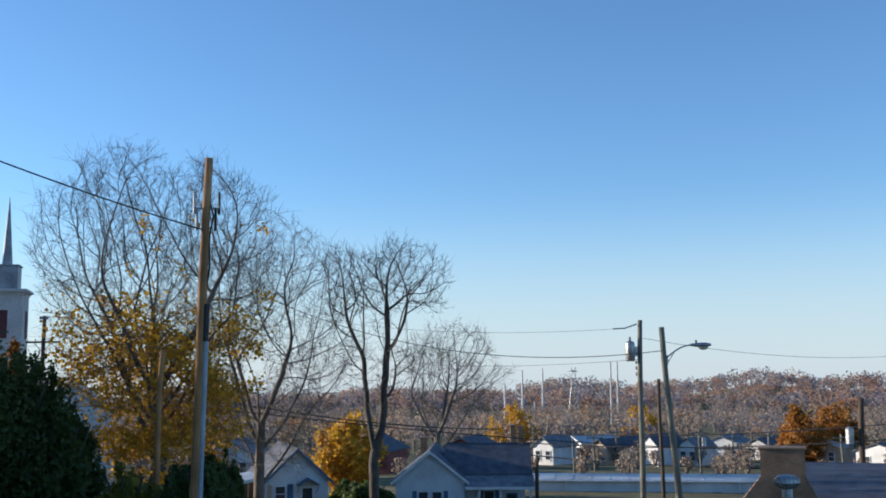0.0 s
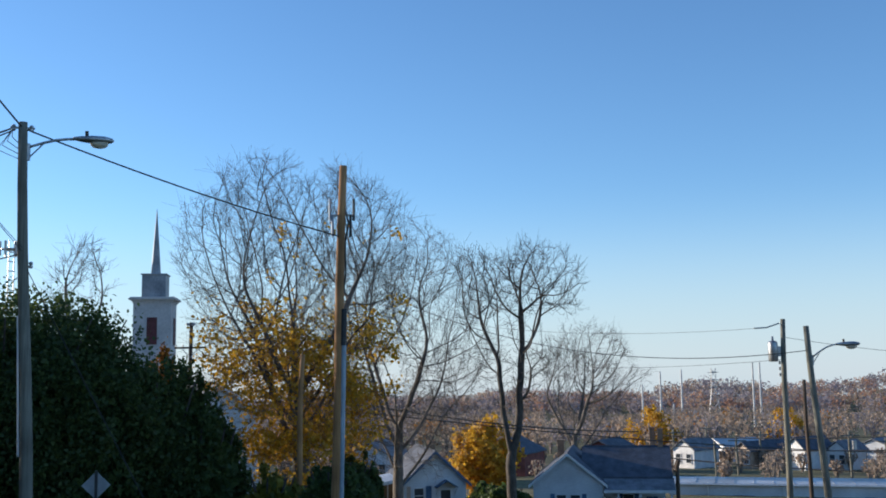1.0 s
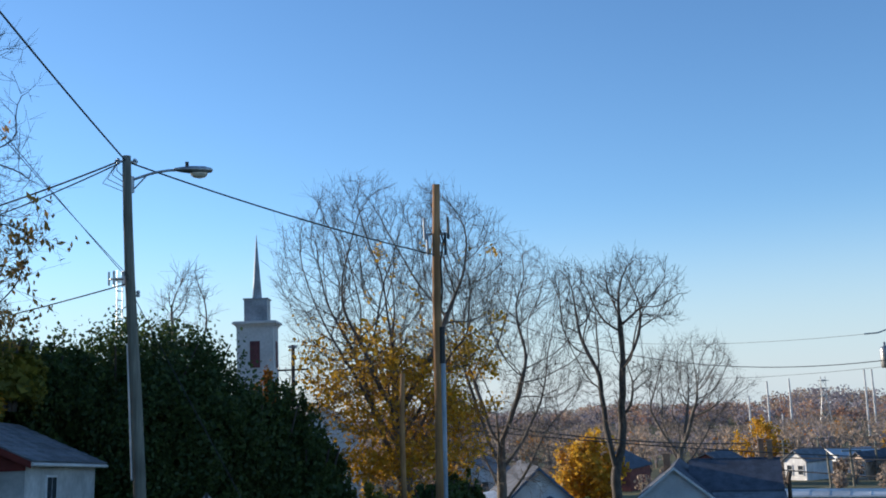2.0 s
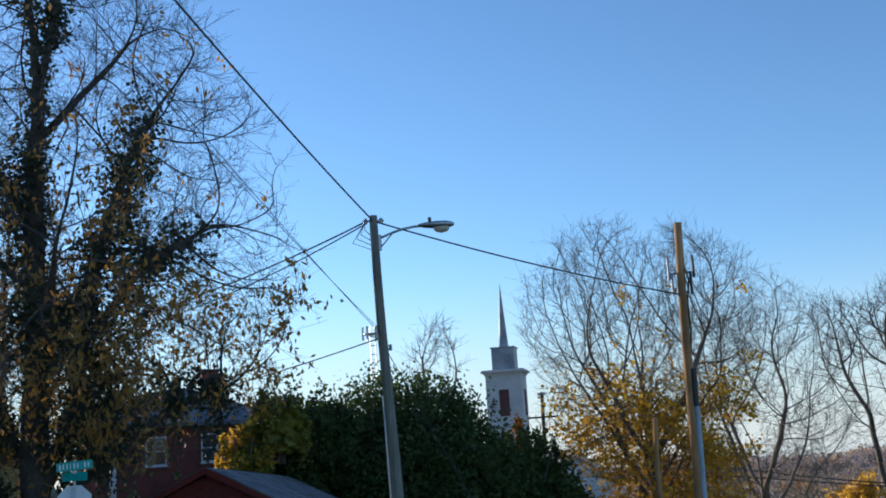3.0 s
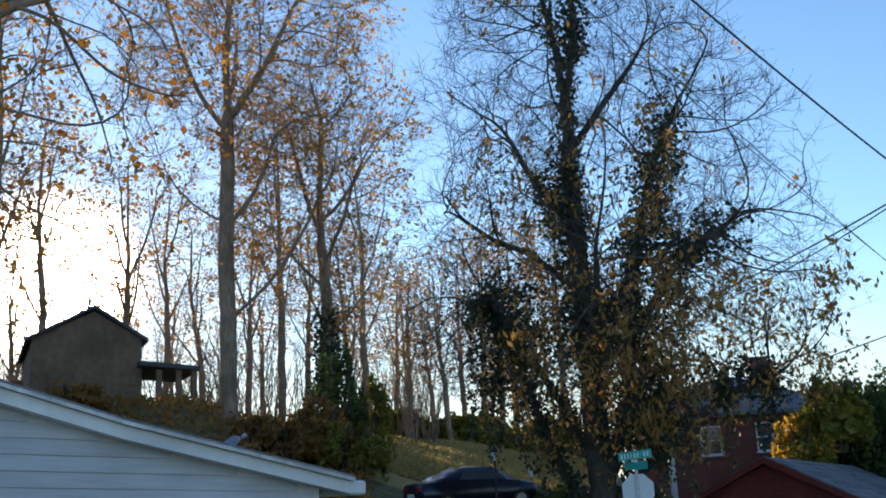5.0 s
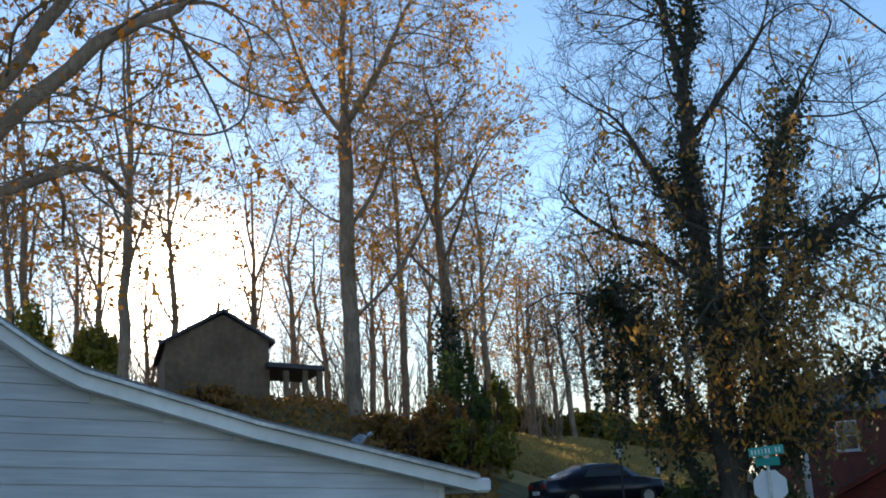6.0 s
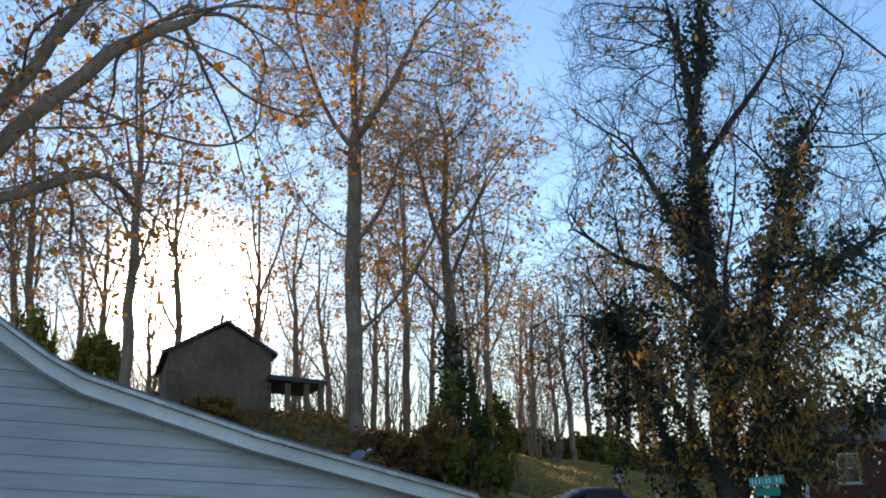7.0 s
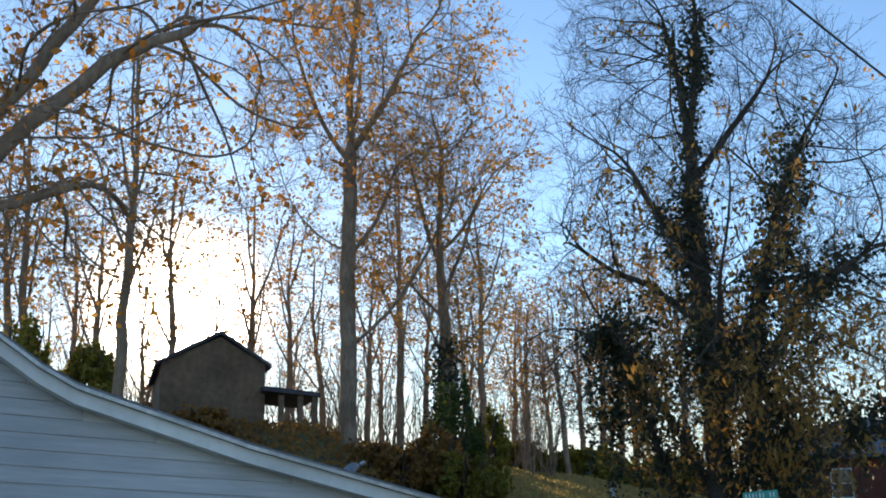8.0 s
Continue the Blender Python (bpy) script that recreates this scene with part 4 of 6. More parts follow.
    xp, xf, xh = pole(-20.88, 3.1, 82, -20.9, 0.17, 0.14, DARK_POLE, "dark pole with a wooden crossarm")
    xd = xh - xf
    z = el(82, 1.76) - xf.z
    arm = part("crossarm", Shape().box((-1.25, -0.08, z - 0.07), (1.25, 0.08, z + 0.07), bevel=0.01), DARK_POLE, xp)
    for s in (-1, 1):
        part("brace", Shape().tube([(0.62 * s, -0.1, z - 0.05), (0.05 * s, -0.12, z - 0.75)], 0.03, 5), STEEL, arm)
        for q in (1.15, 0.6):
            insulator(arm, (q * s, 0, z + 0.16))
    part("pole_top_fitting", Shape().box((-0.35, -0.12, xd.z - 0.25), (0.35, 0.12, xd.z - 0.05), bevel=0.03), STEEL, xp)
    # poles above the cottages
    p1, f1, h1 = pole(10.62, 2.77, 55, 10.5, 0.16, 0.12, GREY_POLE, "pale wooden pole with a grey transformer")
    d1 = h1 - f1
    z = el(55, 1.15) - f1.z
    part("transformer", Shape().lathe([(0.0, -0.55), (0.2, -0.55), (0.24, -0.5), (0.24, 0.35), (0.2, 0.45), (0.06, 0.5), (0.05, 0.7), (0.0, 0.7)], (-0.42, 0, z), 16), STEEL, p1, "grey drum transformer", smooth=True)
    part("bracket", Shape().box((-0.25, -0.06, z - 0.3), (-0.05, 0.06, z + 0.2)), STEEL, p1)
    part("standoff_arm", Shape().tube([(-0.05, 0, d1.z - 0.2), (-0.7, -0.2, d1.z - 0.42), (-1.35, -0.3, d1.z - 0.45)], 0.035, 6), STEEL, p1)
    for k in range(3):
        insulator(p1, (-0.12, 0.05, z - 0.6 - 0.3 * k))
    p2, f2, h2 = pole(11.74, 2.38, 50, 12.45, 0.17, 0.125, GREY_POLE, "leaning weathered pole with a street lamp", "street_lamp")
    d2 = h2 - f2
    lamp_arm(p2, d2 * 0.84 + Vector((0.12, 0, 0)), Vector((1.05, -0.1, 0)), 0.55)
    pole(11.51, -0.37, 75, 11.58, 0.15, 0.11, DARK_POLE, "short dark wooden pole")
    pr, fr, hr = pole(21.54, -1.4, 62, 21.4, 0.17, 0.15, DARK_POLE, "dark wooden pole beside a transformer")
    part("transformer", Shape().lathe([(0.0, -0.5), (0.22, -0.5), (0.22, 0.3), (0.1, 0.4), (0.0, 0.4)], (-0.55, 0, el(62, -3.2) - fr.z), 14), STEEL, pr, "grey drum transformer")
    wire(h2 - Vector((0, 0, 1.1)), at(-9, 60, el(60, 3.9)), 1.35, 0.019)
    wire(h1 - Vector((1.3, 0.3, 0.45)), at(-8, 75, el(75, 3.2)), 0.6, 0.010)
    wire(h1 - Vector((0, 0, 0.9)), at(26, 80, el(80, 1.0)), 0.8, 0.011)
    wire(f1 + d1 * 0.8, at(-4, 110, el(110, 0.9)), 0.6, 0.012)
    wire(at(-14, 60, el(60, -1.5)), at(18, 95, el(95, -4.0)), 0.6, 0.035, "heavy black cable low over the cottages")
    wire(at(-14, 60, el(60, -0.9)), at(3, 78, el(78, -3.0)), 0.5, 0.04)
    for k, (z0, z1) in enumerate(((-3.2, -2.3), (-3.7, -3.1), (-4.3, -4.6))):
        wire(at(4, 140, el(140, z0)), at(26, 120, el(120, z1)), 1.0, 0.06 + 0.01 * k)
    for az, deg, dist in ((13.5, -3.0, 130), (15.2, -3.3, 150), (4.8, -2.9, 160), (6.5, -2.7, 170), (9.2, -3.0, 150), (6.9, -3.5, 130), (8.0, -3.3, 135), (20.5, -3.2, 140), (2.0, -3.2, 170), (17.0, -3.1, 130)):
        t, f0, h0 = pole(az, deg, dist, az + 0.05, 0.16, 0.12, GREY_POLE, "far wooden pole in the valley")
        z = h0.z - f0.z
        part("crossarm", Shape().box((-1.1, -0.07, z - 0.5), (1.1, 0.07, z - 0.36)), GREY_POLE, t)
        if az in (13.5, 15.2):
            part("transformer", Shape().lathe([(0.0, -0.6), (0.3, -0.6), (0.3, 0.4), (0.0, 0.5)], (0.4, 0, z - 1.4), 12), STEEL, t)


def lattice_tower():
    top = thing("pylon", facing(7.0, 420, el(420, -3.6)), "lattice steel power pylon on the valley side", "pylon")
    h = el(420, 0.3) - el(420, -3.6)
    legs = {}
    for sx in (-1, 1):
        for sy in (-1, 1):
            legs[sx, sy] = [(sx * (3.4 - 2.5 * min(1, f / 0.72)), sy * (3.4 - 2.5 * min(1, f / 0.72)), f * h) for f in (0, 0.18, 0.36, 0.54, 0.72, 0.86, 1.0)]
            part("leg", Shape().tube(legs[sx, sy], 0.11, 4), STEEL, top)
    for k in range(6):
        for a, b in (((-1, -1), (1, -1)), ((1, -1), (1, 1)), ((1, 1), (-1, 1)), ((-1, 1), (-1, -1))):
            part("brace", Shape().tube([legs[a][k], legs[b][k + 1]], 0.075, 4), STEEL, top)
            part("brace", Shape().tube([legs[b][k], legs[a][k + 1]], 0.075, 4), STEEL, top)
    for f in (0.74, 0.84, 0.94):
        part("crossarm", Shape().prism([(-2.4, f * h), (0, f * h - 0.25), (2.4, f * h), (0, f * h + 0.4)], -0.2, 0.2, "y"), STEEL, top)
    for az, deg, low in ((4.25, 0.1, -3), (5.35, 0.2, -3), (9.0, 0.5, -3), (9.35, 0.5, -3), (4.9, -1.6, -3), (3.3, -0.6, -3), (6.0, -1.9, -3)):
        d = 330 + az * 5
        t = thing("transmission_pole", facing(az, d), "tall pale steel transmission pole", "transmission pole", "transmission poles")
        z = el(d, deg) - ground_z(*at(az, d).xy)
        part("shaft", Shape().tube([(0, 0, -1), (0, 0, z * 0.5), (0, 0, z)], [0.42, 0.34, 0.24], 8), METAL_ROOF, t)
        part("cap", Shape().lathe([(0.26, z), (0.26, z + 0.2), (0.1, z + 0.3)], sides=8), STEEL, t)


def bush_house():
    top = thing("house", facing(-18.5, 72, -5.2, 18), "pale grey sided house half hidden by bushes", "house")
    part("wall", Shape().prism([(-4, -1), (1.6, -1), (1.6, 4.6), (-1.2, 6.4), (-4, 4.6)], 0, 9, "y"), SIDING, top)
    gable_roof(top, -4, 1.6, 0, 9, 4.6, -1.2, 6.5, SHINGLE_GREY, trim=WHITE)
    for k in range(16):
        x = -3.8 + k * 0.34
        part("batten", Shape().box((x, -0.05, -1), (x + 0.05, -0.003, 3.4)), SIDING, top)
    window(top, -2.6, 3.2, 0.8, 1.2, -0.04)


def shed():
    d = 36
    z0 = -2.15
    top = thing("garage", facing(-38.96, d, z0, -27) @ pose(0, 0, 0, -4.2, 0, 0), "old garage with red gable and grey shingle roof", "garage")
    hw, eave, ridge, dep = 3.05, 2.35, 3.75, 6.2
    part("wall", Shape().prism([(-hw, -0.6), (hw, -0.6), (hw, eave - 0.05), (-hw, eave - 0.05)], 0.0, dep, "y"), BLOCK, top, "painted white block walls")
    part("gable", Shape().prism([(-hw, eave - 0.048), (hw, eave - 0.048), (0, ridge - 0.1)], -0.03, 0.15, "y"), RED_PAINT, top, "dark red board gable")
    for k in range(8):
        z = eave + 0.05 + k * 0.17
        half = hw * (ridge - 0.1 - z) / (ridge - eave)
        if half > 0.2:
            part("board", Shape().prism([(-0.055, z - 0.16), (-0.033, z - 0.16), (-0.033, z), (-0.04, z)], -half, half, "x"), RED_PAINT, top)
    gable_roof(top, -hw, hw, 0, dep, eave, 0, ridge, SHINGLE_GREY, 0.1, 0.3, RED_PAINT)
    n = 9
    slope = (ridge - eave) / hw
    for side in (-1, 1):
        for k in range(n):
            x0 = (hw + 0.3) * (k + 0.12) / n
            x1 = (hw + 0.3) * (k + 1.12) / n
            za, zb = ridge - slope * x1 + 0.115, ridge - slope * x0 + 0.105
            part("shingle_course", Shape().prism([(side * x1, za), (side * x0, zb), (side * x0, zb + 0.012), (side * x1, za + 0.028)], -0.31, dep + 0.31, "y"), SHINGLE_GREY, top)
    part("lintel", Shape().box((-hw - 0.02, -0.06, eave - 0.32), (hw + 0.02, -0.005, eave - 0.05)), RED_PAINT, top)
    part("garage_door", Shape().box((-1.9, -0.05, -0.5), (1.1, -0.004, eave - 0.33), bevel=0.01), WHITE, top)
    part("gutter", Shape().tube([(hw + 0.32, -0.3, eave - 0.14), (hw + 0.32, dep + 0.3, eave - 0.14)], 0.06, 6), WHITE, top)
    w = part("window", Shape().box((hw, 1.6, 0.9), (hw + 0.05, 2.5, 1.9)), WHITE, top)
    for k in range(2):
        part("pane", Shape().box((hw + 0.052, 1.68 + k * 0.4, 0.97), (hw + 0.058, 2.04 + k * 0.4, 1.83)), PANE, w)


def brick_house():
    d = 52
    top = thing("house", facing(-40.0, d, -2.0, 8), "two-storey red brick house with a grey hipped roof", "house")
    x0, x1, dep, eave = -4.4, 4.6, 7.6, 5.9
    part("wall", Shape().box((x0, 0, -1), (x1, dep, eave)), BRICK, top, "weathered red brick walls")
    half = dep / 2
    v = [(x0 - 0.5, -0.5, eave), (x1 + 0.5, -0.5, eave), (x1 + 0.5, dep + 0.5, eave), (x0 - 0.5, dep + 0.5, eave), (x0 + half, half, eave + 1.9), (x1 - half, half, eave + 1.9)]
    v += [(p[0], p[1], eave - 0.18) for p in v[:4]]
    part("roof", Shape().add(v, [(0, 1, 5, 4), (1, 2, 5), (2, 3, 4, 5), (3, 0, 4), (0, 6, 7, 1), (1, 7, 8, 2), (2, 8, 9, 3), (3, 9, 6, 0), (9, 8, 7, 6)]), SHINGLE_GREY, top, "grey shingle hipped roof")
    chimney(top, 1.9, half + 0.5, eave + 1.2, eave + 2.9, 0.9, 0.7, BRICK)
    for x, z in ((-1.35, 3.95), (1.15, 4.0), (-1.35, 0.9), (1.15, 0.9)):
        window(top, x, z, 0.98 if x < 0 else 0.8, 1.35, -0.02)
        part("brick_sill", Shape().box((x - 0.62, -0.09, z - 0.17), (x + 0.62, -0.004, z - 0.062)), BRICK, top)
    part("downspout", Shape().tube([(x0 + 1.2, -0.1, -1), (x0 + 1.2, -0.1, eave - 0.2)], 0.07, 6), WHITE, top)
    # rows of single bricks round the upper windows
    me = Shape().box((0, -0.012, 0), (0.205, 0.0, 0.062)).mesh("brick", BRICK)
    n = 0
    for row in range(22):
        for k in range(16):
            x, z = -0.75 + k * 0.215 + (row % 2) * 0.107, 2.2 + row * 0.15
            if n < 300 and not (0.7 < x + 0.1 < 1.65 and 3.75 < z < 5.5):
                ob = new("brick", me)
                ob.parent, ob.location = top, (x, -0.003, z)
                n += 1
    porch = thing("porch_column", facing(-43.6, 50, -1.9), "white painted porch column beside the brick house", "column")
    part("shaft", Shape().lathe([(0.2, -0.4), (0.2, 0.2), (0.16, 0.25), (0.14, 4.4), (0.18, 4.5), (0.2, 4.6)], sides=12), WHITE, porch)
    part("base", Shape().box((-0.3, -0.3, -0.6), (0.3, 0.3, 0.0)), BLOCK, porch)


def signs():
    d = 26
    g = at(-45.45, d)
    top = thing("street_sign", facing(-45.45, d), "green street name signs over the back of a stop sign", "sign")
    z = el(d, 0.28) - g.z
    part("post", Shape().box((-0.03, -0.02, -0.5), (0.03, 0.02, z + 0.3)), STEEL, top, "galvanised steel post")
    s = [(0.405 * math.cos(math.pi / 8 + k * math.pi / 4), z - 0.66 + 0.405 * math.sin(math.pi / 8 + k * math.pi / 4)) for k in range(8)]
    part("stop_sign_back", Shape().prism(s, 0.024, 0.03, "y"), SIGN_WHITE, top, "pale bare back of a stop sign")
    for k, (w, h, dz, yaw, mat) in enumerate(((0.86, 0.2, 0.16, 24, SIGN_GREEN), (0.58, 0.2, -0.08, -20, SIGN_GREEN))):
        m = pose(0, -0.04, z + dz, 0, -4 if k == 0 else 0, yaw)
        b = part("name_blade", Shape().box((-w / 2, -0.004, -h / 2), (w / 2, 0.004, h / 2), m), mat, top, "green street name blade")
        if k == 0:
            x = -w / 2 + 0.06
            for i, bw in enumerate((0.06, 0.05, 0.05, 0.03, 0.06, 0.05, 0.0, 0.06, 0.05)):
                if bw:
                    part("lettering_bar", Shape().box((x, -0.0075, -0.055), (x + bw * 0.55, -0.0045, 0.055), m), SIGN_WHITE, b)
                x += 0.085
    part("clamp", Shape().box((-0.05, -0.06, z - 0.02), (0.05, 0.03, z + 0.05), bevel=0.01), STEEL, top)
    # the diamond sign, seen from behind
    d = 28
    g = at(-25.5, d)
    top = thing("warning_sign", facing(-25.5, d), "diamond warning sign seen from its grey back", "sign")
    z = el(d, -5.2) - g.z
    part("post", Shape().box((-0.035, -0.04, -0.4), (0.035, 0.0, z + 0.36)), CABLE, top, "dark steel post")
    part("panel", Shape().prism([(-0.35, z), (0, z - 0.35), (0.35, z), (0, z + 0.35)], 0.002, 0.008, "y"), SIGN_BACK, top, "unpainted diamond panel")
    # the stop sign down the road
    d = 58
    g = at(-12.17, d)
    top = thing("stop_sign", facing(-12.17, d), "red octagonal stop sign beside the road", "sign")
    z = el(d, -5.62) - g.z
    part("post", Shape().box((-0.03, 0.01, -0.4), (0.03, 0.05, z + 0.4)), STEEL, top)
    for r, y, name, mat in ((0.40, 0.0, "rim", SIGN_WHITE), (0.375, -0.006, "panel", SIGN_RED)):
        s = [(r * math.cos(math.pi / 8 + k * math.pi / 4), z + r * math.sin(math.pi / 8 + k * math.pi / 4)) for k in range(8)]
        part(name, Shape().prism(s, y, y + 0.005, "y"), mat, top)
    cu = bpy.data.curves.new("word", "FONT")
    cu.body, cu.size, cu.align_x, cu.extrude = "STOP", 0.27, "CENTER", 0.002
    word = new("word", cu)
    word.data.materials.append(SIGN_WHITE)
    word.parent = top
    word.matrix_local = pose(0, -0.009, z - 0.095, 90, 0, 0)
    part("name_blade", Shape().box((-0.35, 0.0, z + 0.5), (0.35, 0.006, z + 0.62)).box((-0.03, 0.01, z + 0.4), (0.03, 0.04, z + 0.62)), SIGN_GREEN, top)


def car():
    d = 37
    m = facing(-54.2, d, at(-54.2, d).z + 0.06, 28)
    top = thing("car", m, "dark blue sedan parked on the slope", "car")
    # sections along x: (x, half width, sill, belt, roof half width, roof)
    rows = [(-2.3, 0.70, 0.45, 0.80, 0.5, 0.82), (-2.2, 0.80, 0.30, 0.95, 0.6, 0.98), (-1.6, 0.88, 0.22, 1.02, 0.62, 1.06), (-1.1, 0.89, 0.2, 1.03, 0.62, 1.28),
            (-0.5, 0.90, 0.2, 1.02, 0.60, 1.45), (0.2, 0.90, 0.2, 1.0, 0.60, 1.46), (0.7, 0.90, 0.2, 0.98, 0.62, 1.34), (1.3, 0.89, 0.2, 0.95, 0.66, 0.98), (2.0, 0.84, 0.25, 0.82, 0.66, 0.86), (2.3, 0.70, 0.4, 0.66, 0.55, 0.68)]
    v, f = [], []
    for x, w, s, b, rw, r in rows:
        v += [(x, -w * 0.95, s), (x, -w, (s + b) / 2), (x, -w * 0.97, b), (x, -rw, r), (x, 0, r + 0.03), (x, rw, r), (x, w * 0.97, b), (x, w, (s + b) / 2), (x, w * 0.95, s)]
    for k in range(len(rows) - 1):
        f += [(k * 9 + i, k * 9 + i + 1, k * 9 + i + 10, k * 9 + i + 9) for i in range(8)] + [(k * 9 + 8, k * 9, k * 9 + 9, k * 9 + 17)]
    f += [tuple(range(9))[::-1], tuple(range((len(rows) - 1) * 9, len(rows) * 9))]
    body = part("body", Shape().add(v, f), CAR_PAINT, top, smooth=True)
    for sy in (-1, 1):
        part("side_window", Shape().add([(-0.95, sy * 0.90, 1.05), (0.85, sy * 0.89, 1.02), (0.45, sy * 0.66, 1.38), (-0.6, sy * 0.66, 1.40)], [(0, 1, 2, 3) if sy < 0 else (3, 2, 1, 0)]), PANE, body)
        for x in (-1.4, 1.42):
            wheel = part("wheel", Shape().tube([(x, sy * 0.68, 0.32), (x, sy * 0.9, 0.32)], 0.32, 20), RUBBER, top)
            part("rim", Shape().tube([(x, sy * 0.895, 0.32), (x, sy * 0.915, 0.32)], 0.2, 14), STEEL, wheel)
        part("tail_light", Shape().box((-2.32, sy * 0.5 - 0.17, 0.72), (-2.2, sy * 0.5 + 0.17, 0.88), bevel=0.02), TAIL, body)
    part("rear_window", Shape().add([(-1.62, -0.60, 1.085), (-1.62, 0.60, 1.085), (-0.62, 0.55, 1.445), (-0.62, -0.55, 1.445)], [(0, 3, 2, 1)]), PANE, body)
    part("windscreen", Shape().add([(1.28, -0.62, 1.03), (1.28, 0.62, 1.03), (0.5, 0.56, 1.43), (0.5, -0.56, 1.43)], [(0, 1, 2, 3)]), PANE, body)
    part("number_plate", Shape().box((-2.36, -0.22, 0.55), (-2.31, 0.22, 0.67)), SIGN_WHITE, body)
    part("bumper", Shape().box((-2.36, -0.78, 0.34), (-2.2, 0.78, 0.5), bevel=0.03), CAR_PAINT, body)


def garden_lamp():
    for az, d, deg in ((-52.9, 33, 1.3), (-51.0, 44, 0.2)):
        g = at(az, d)
        top = thing("lamp_post", facing(az, d), "slim black garden lamp post with white lantern", "lamp post", "garden lamps")
        z = el(d, deg) - g.z
        part("post", Shape().lathe([(0.07, -0.3), (0.06, 0.2), (0.035, 0.3), (0.03, z - 0.35), (0.06, z - 0.3)], sides=8), CABLE, top)
        part("lantern", Shape().lathe([(0.06, z - 0.3), (0.10, z - 0.05), (0.02, z - 0.045)], sides=6), SIGN_WHITE, top, "white glass lantern")
        part("cap", Shape().lathe([(0.13, z - 0.043), (0.05, z + 0.08), (0.02, z + 0.16)], sides=6), CABLE, top)


def near_garage():
    # its siding runs along the world's y axis; the whole shed has settled towards its far corner
    tilt = -3.8
    top = thing("garage", pose(-12.0, 1.0, 1.62, tilt, 0, 0), "white boarded garage with a kinked gable roof", "garage")
    tip, sag, knee, peak = (5.62, 0.38), (2.7, 0.94), (0.75, 1.42), (-3.2, 3.75)
    lo = -3.2
    body = Shape().prism([(-8.2, lo), (5.3, lo), (5.3, 0.30), (sag[0], sag[1] - 0.12), (knee[0], knee[1] - 0.12), (peak[0], peak[1] - 0.12), (-8.2, 0.6)], -6.5, -0.03, "x")
    part("wall", body, WHITE, top, "white wall behind the boards")

    # each board is cut to the roof
    pitch = 0.175
    for k in range(20):
        z = 0.08 + k * pitch
        zt = z + pitch
        if z < 1.3:
            right = tip[0] + (z - tip[1] + 0.26) * (knee[0] - tip[0]) / (knee[1] - tip[1])
        else:
            right = knee[0] + (z - knee[1] + 0.22) * (peak[0] - knee[0]) / (peak[1] - knee[1])
        left = peak[0] - (peak[1] - 0.3 - z) * 1.6
        right = min(right, 5.2)
        if right - left < 0.4:
            break
        part("siding_board", Shape().prism([(0.018, z), (0.018, z + 0.012), (0.004, zt - 0.004), (-0.02, zt - 0.004), (-0.02, z)], left, right, "y"), BOARD, top)
    for k in range(12):
        z = -0.16 - k * pitch
        part("siding_board", Shape().prism([(0.018, z - pitch), (0.018, z - pitch + 0.012), (0.004, z - 0.004), (-0.02, z - 0.004), (-0.02, z - pitch)], -8.1, 5.2, "y"), BOARD, top)
    part("band_board", Shape().box((-0.03, -8.1, -0.15), (0.045, 5.25, 0.06), bevel=0.008), WHITE, top, "white horizontal band board")
    # barge boards and roof
    def strip(a, b, down, up, x0, x1, name, material, parent, label=""):
        return part(name, Shape().prism([(a[0], a[1] - down), (b[0], b[1] - down), (b[0], b[1] + up), (a[0], a[1] + up)], x0, x1, "x"), material, parent, label)
    bend = (0.35, 1.60)
    for a, b in ((tip, sag), (sag, knee), (knee, bend), (bend, peak), (peak, (-8.6, 0.4))):
        slab = strip(a, b, -0.012, 0.075, -7.0, 0.32, "roof", SHINGLE_GREY, top)
        strip(a, b, 0.15, 0.0, 0.02, 0.26, "barge_board", WHITE, slab, "broad white barge board")
        strip(a, b, -0.003, 0.045, 0.262, 0.335, "drip_edge", STEEL, slab)
    part("gutter_end", Shape().box((-6.8, tip[0] - 0.02, tip[1] - 0.16), (0.2, tip[0] + 0.24, tip[1] + 0.02), bevel=0.03), WHITE, top, "white gutter")
    dish = thing("satellite_dish", pose(-12.1, 5.2, 2.12, 35, 25, 0), "small grey satellite dish on the garage roof", "satellite dish")
    dish.scale = (0.55, 0.55, 0.55)
    part("arm", Shape().tube([(0, -0.25, -0.06), (0, 0.0, 0.05), (0.05, 0.28, 0.12)], 0.022, 6), STEEL, dish)
    part("bowl", Shape().lathe([(0.0, 0.0), (0.12, 0.02), (0.2, 0.06), (0.195, 0.075), (0.1, 0.035), (0.0, 0.015)], (0, 0.02, 0.07), 16), STEEL, dish)
    part("feed", Shape().box((0.02, 0.24, 0.08), (0.1, 0.36, 0.17), bevel=0.015), STEEL, dish)


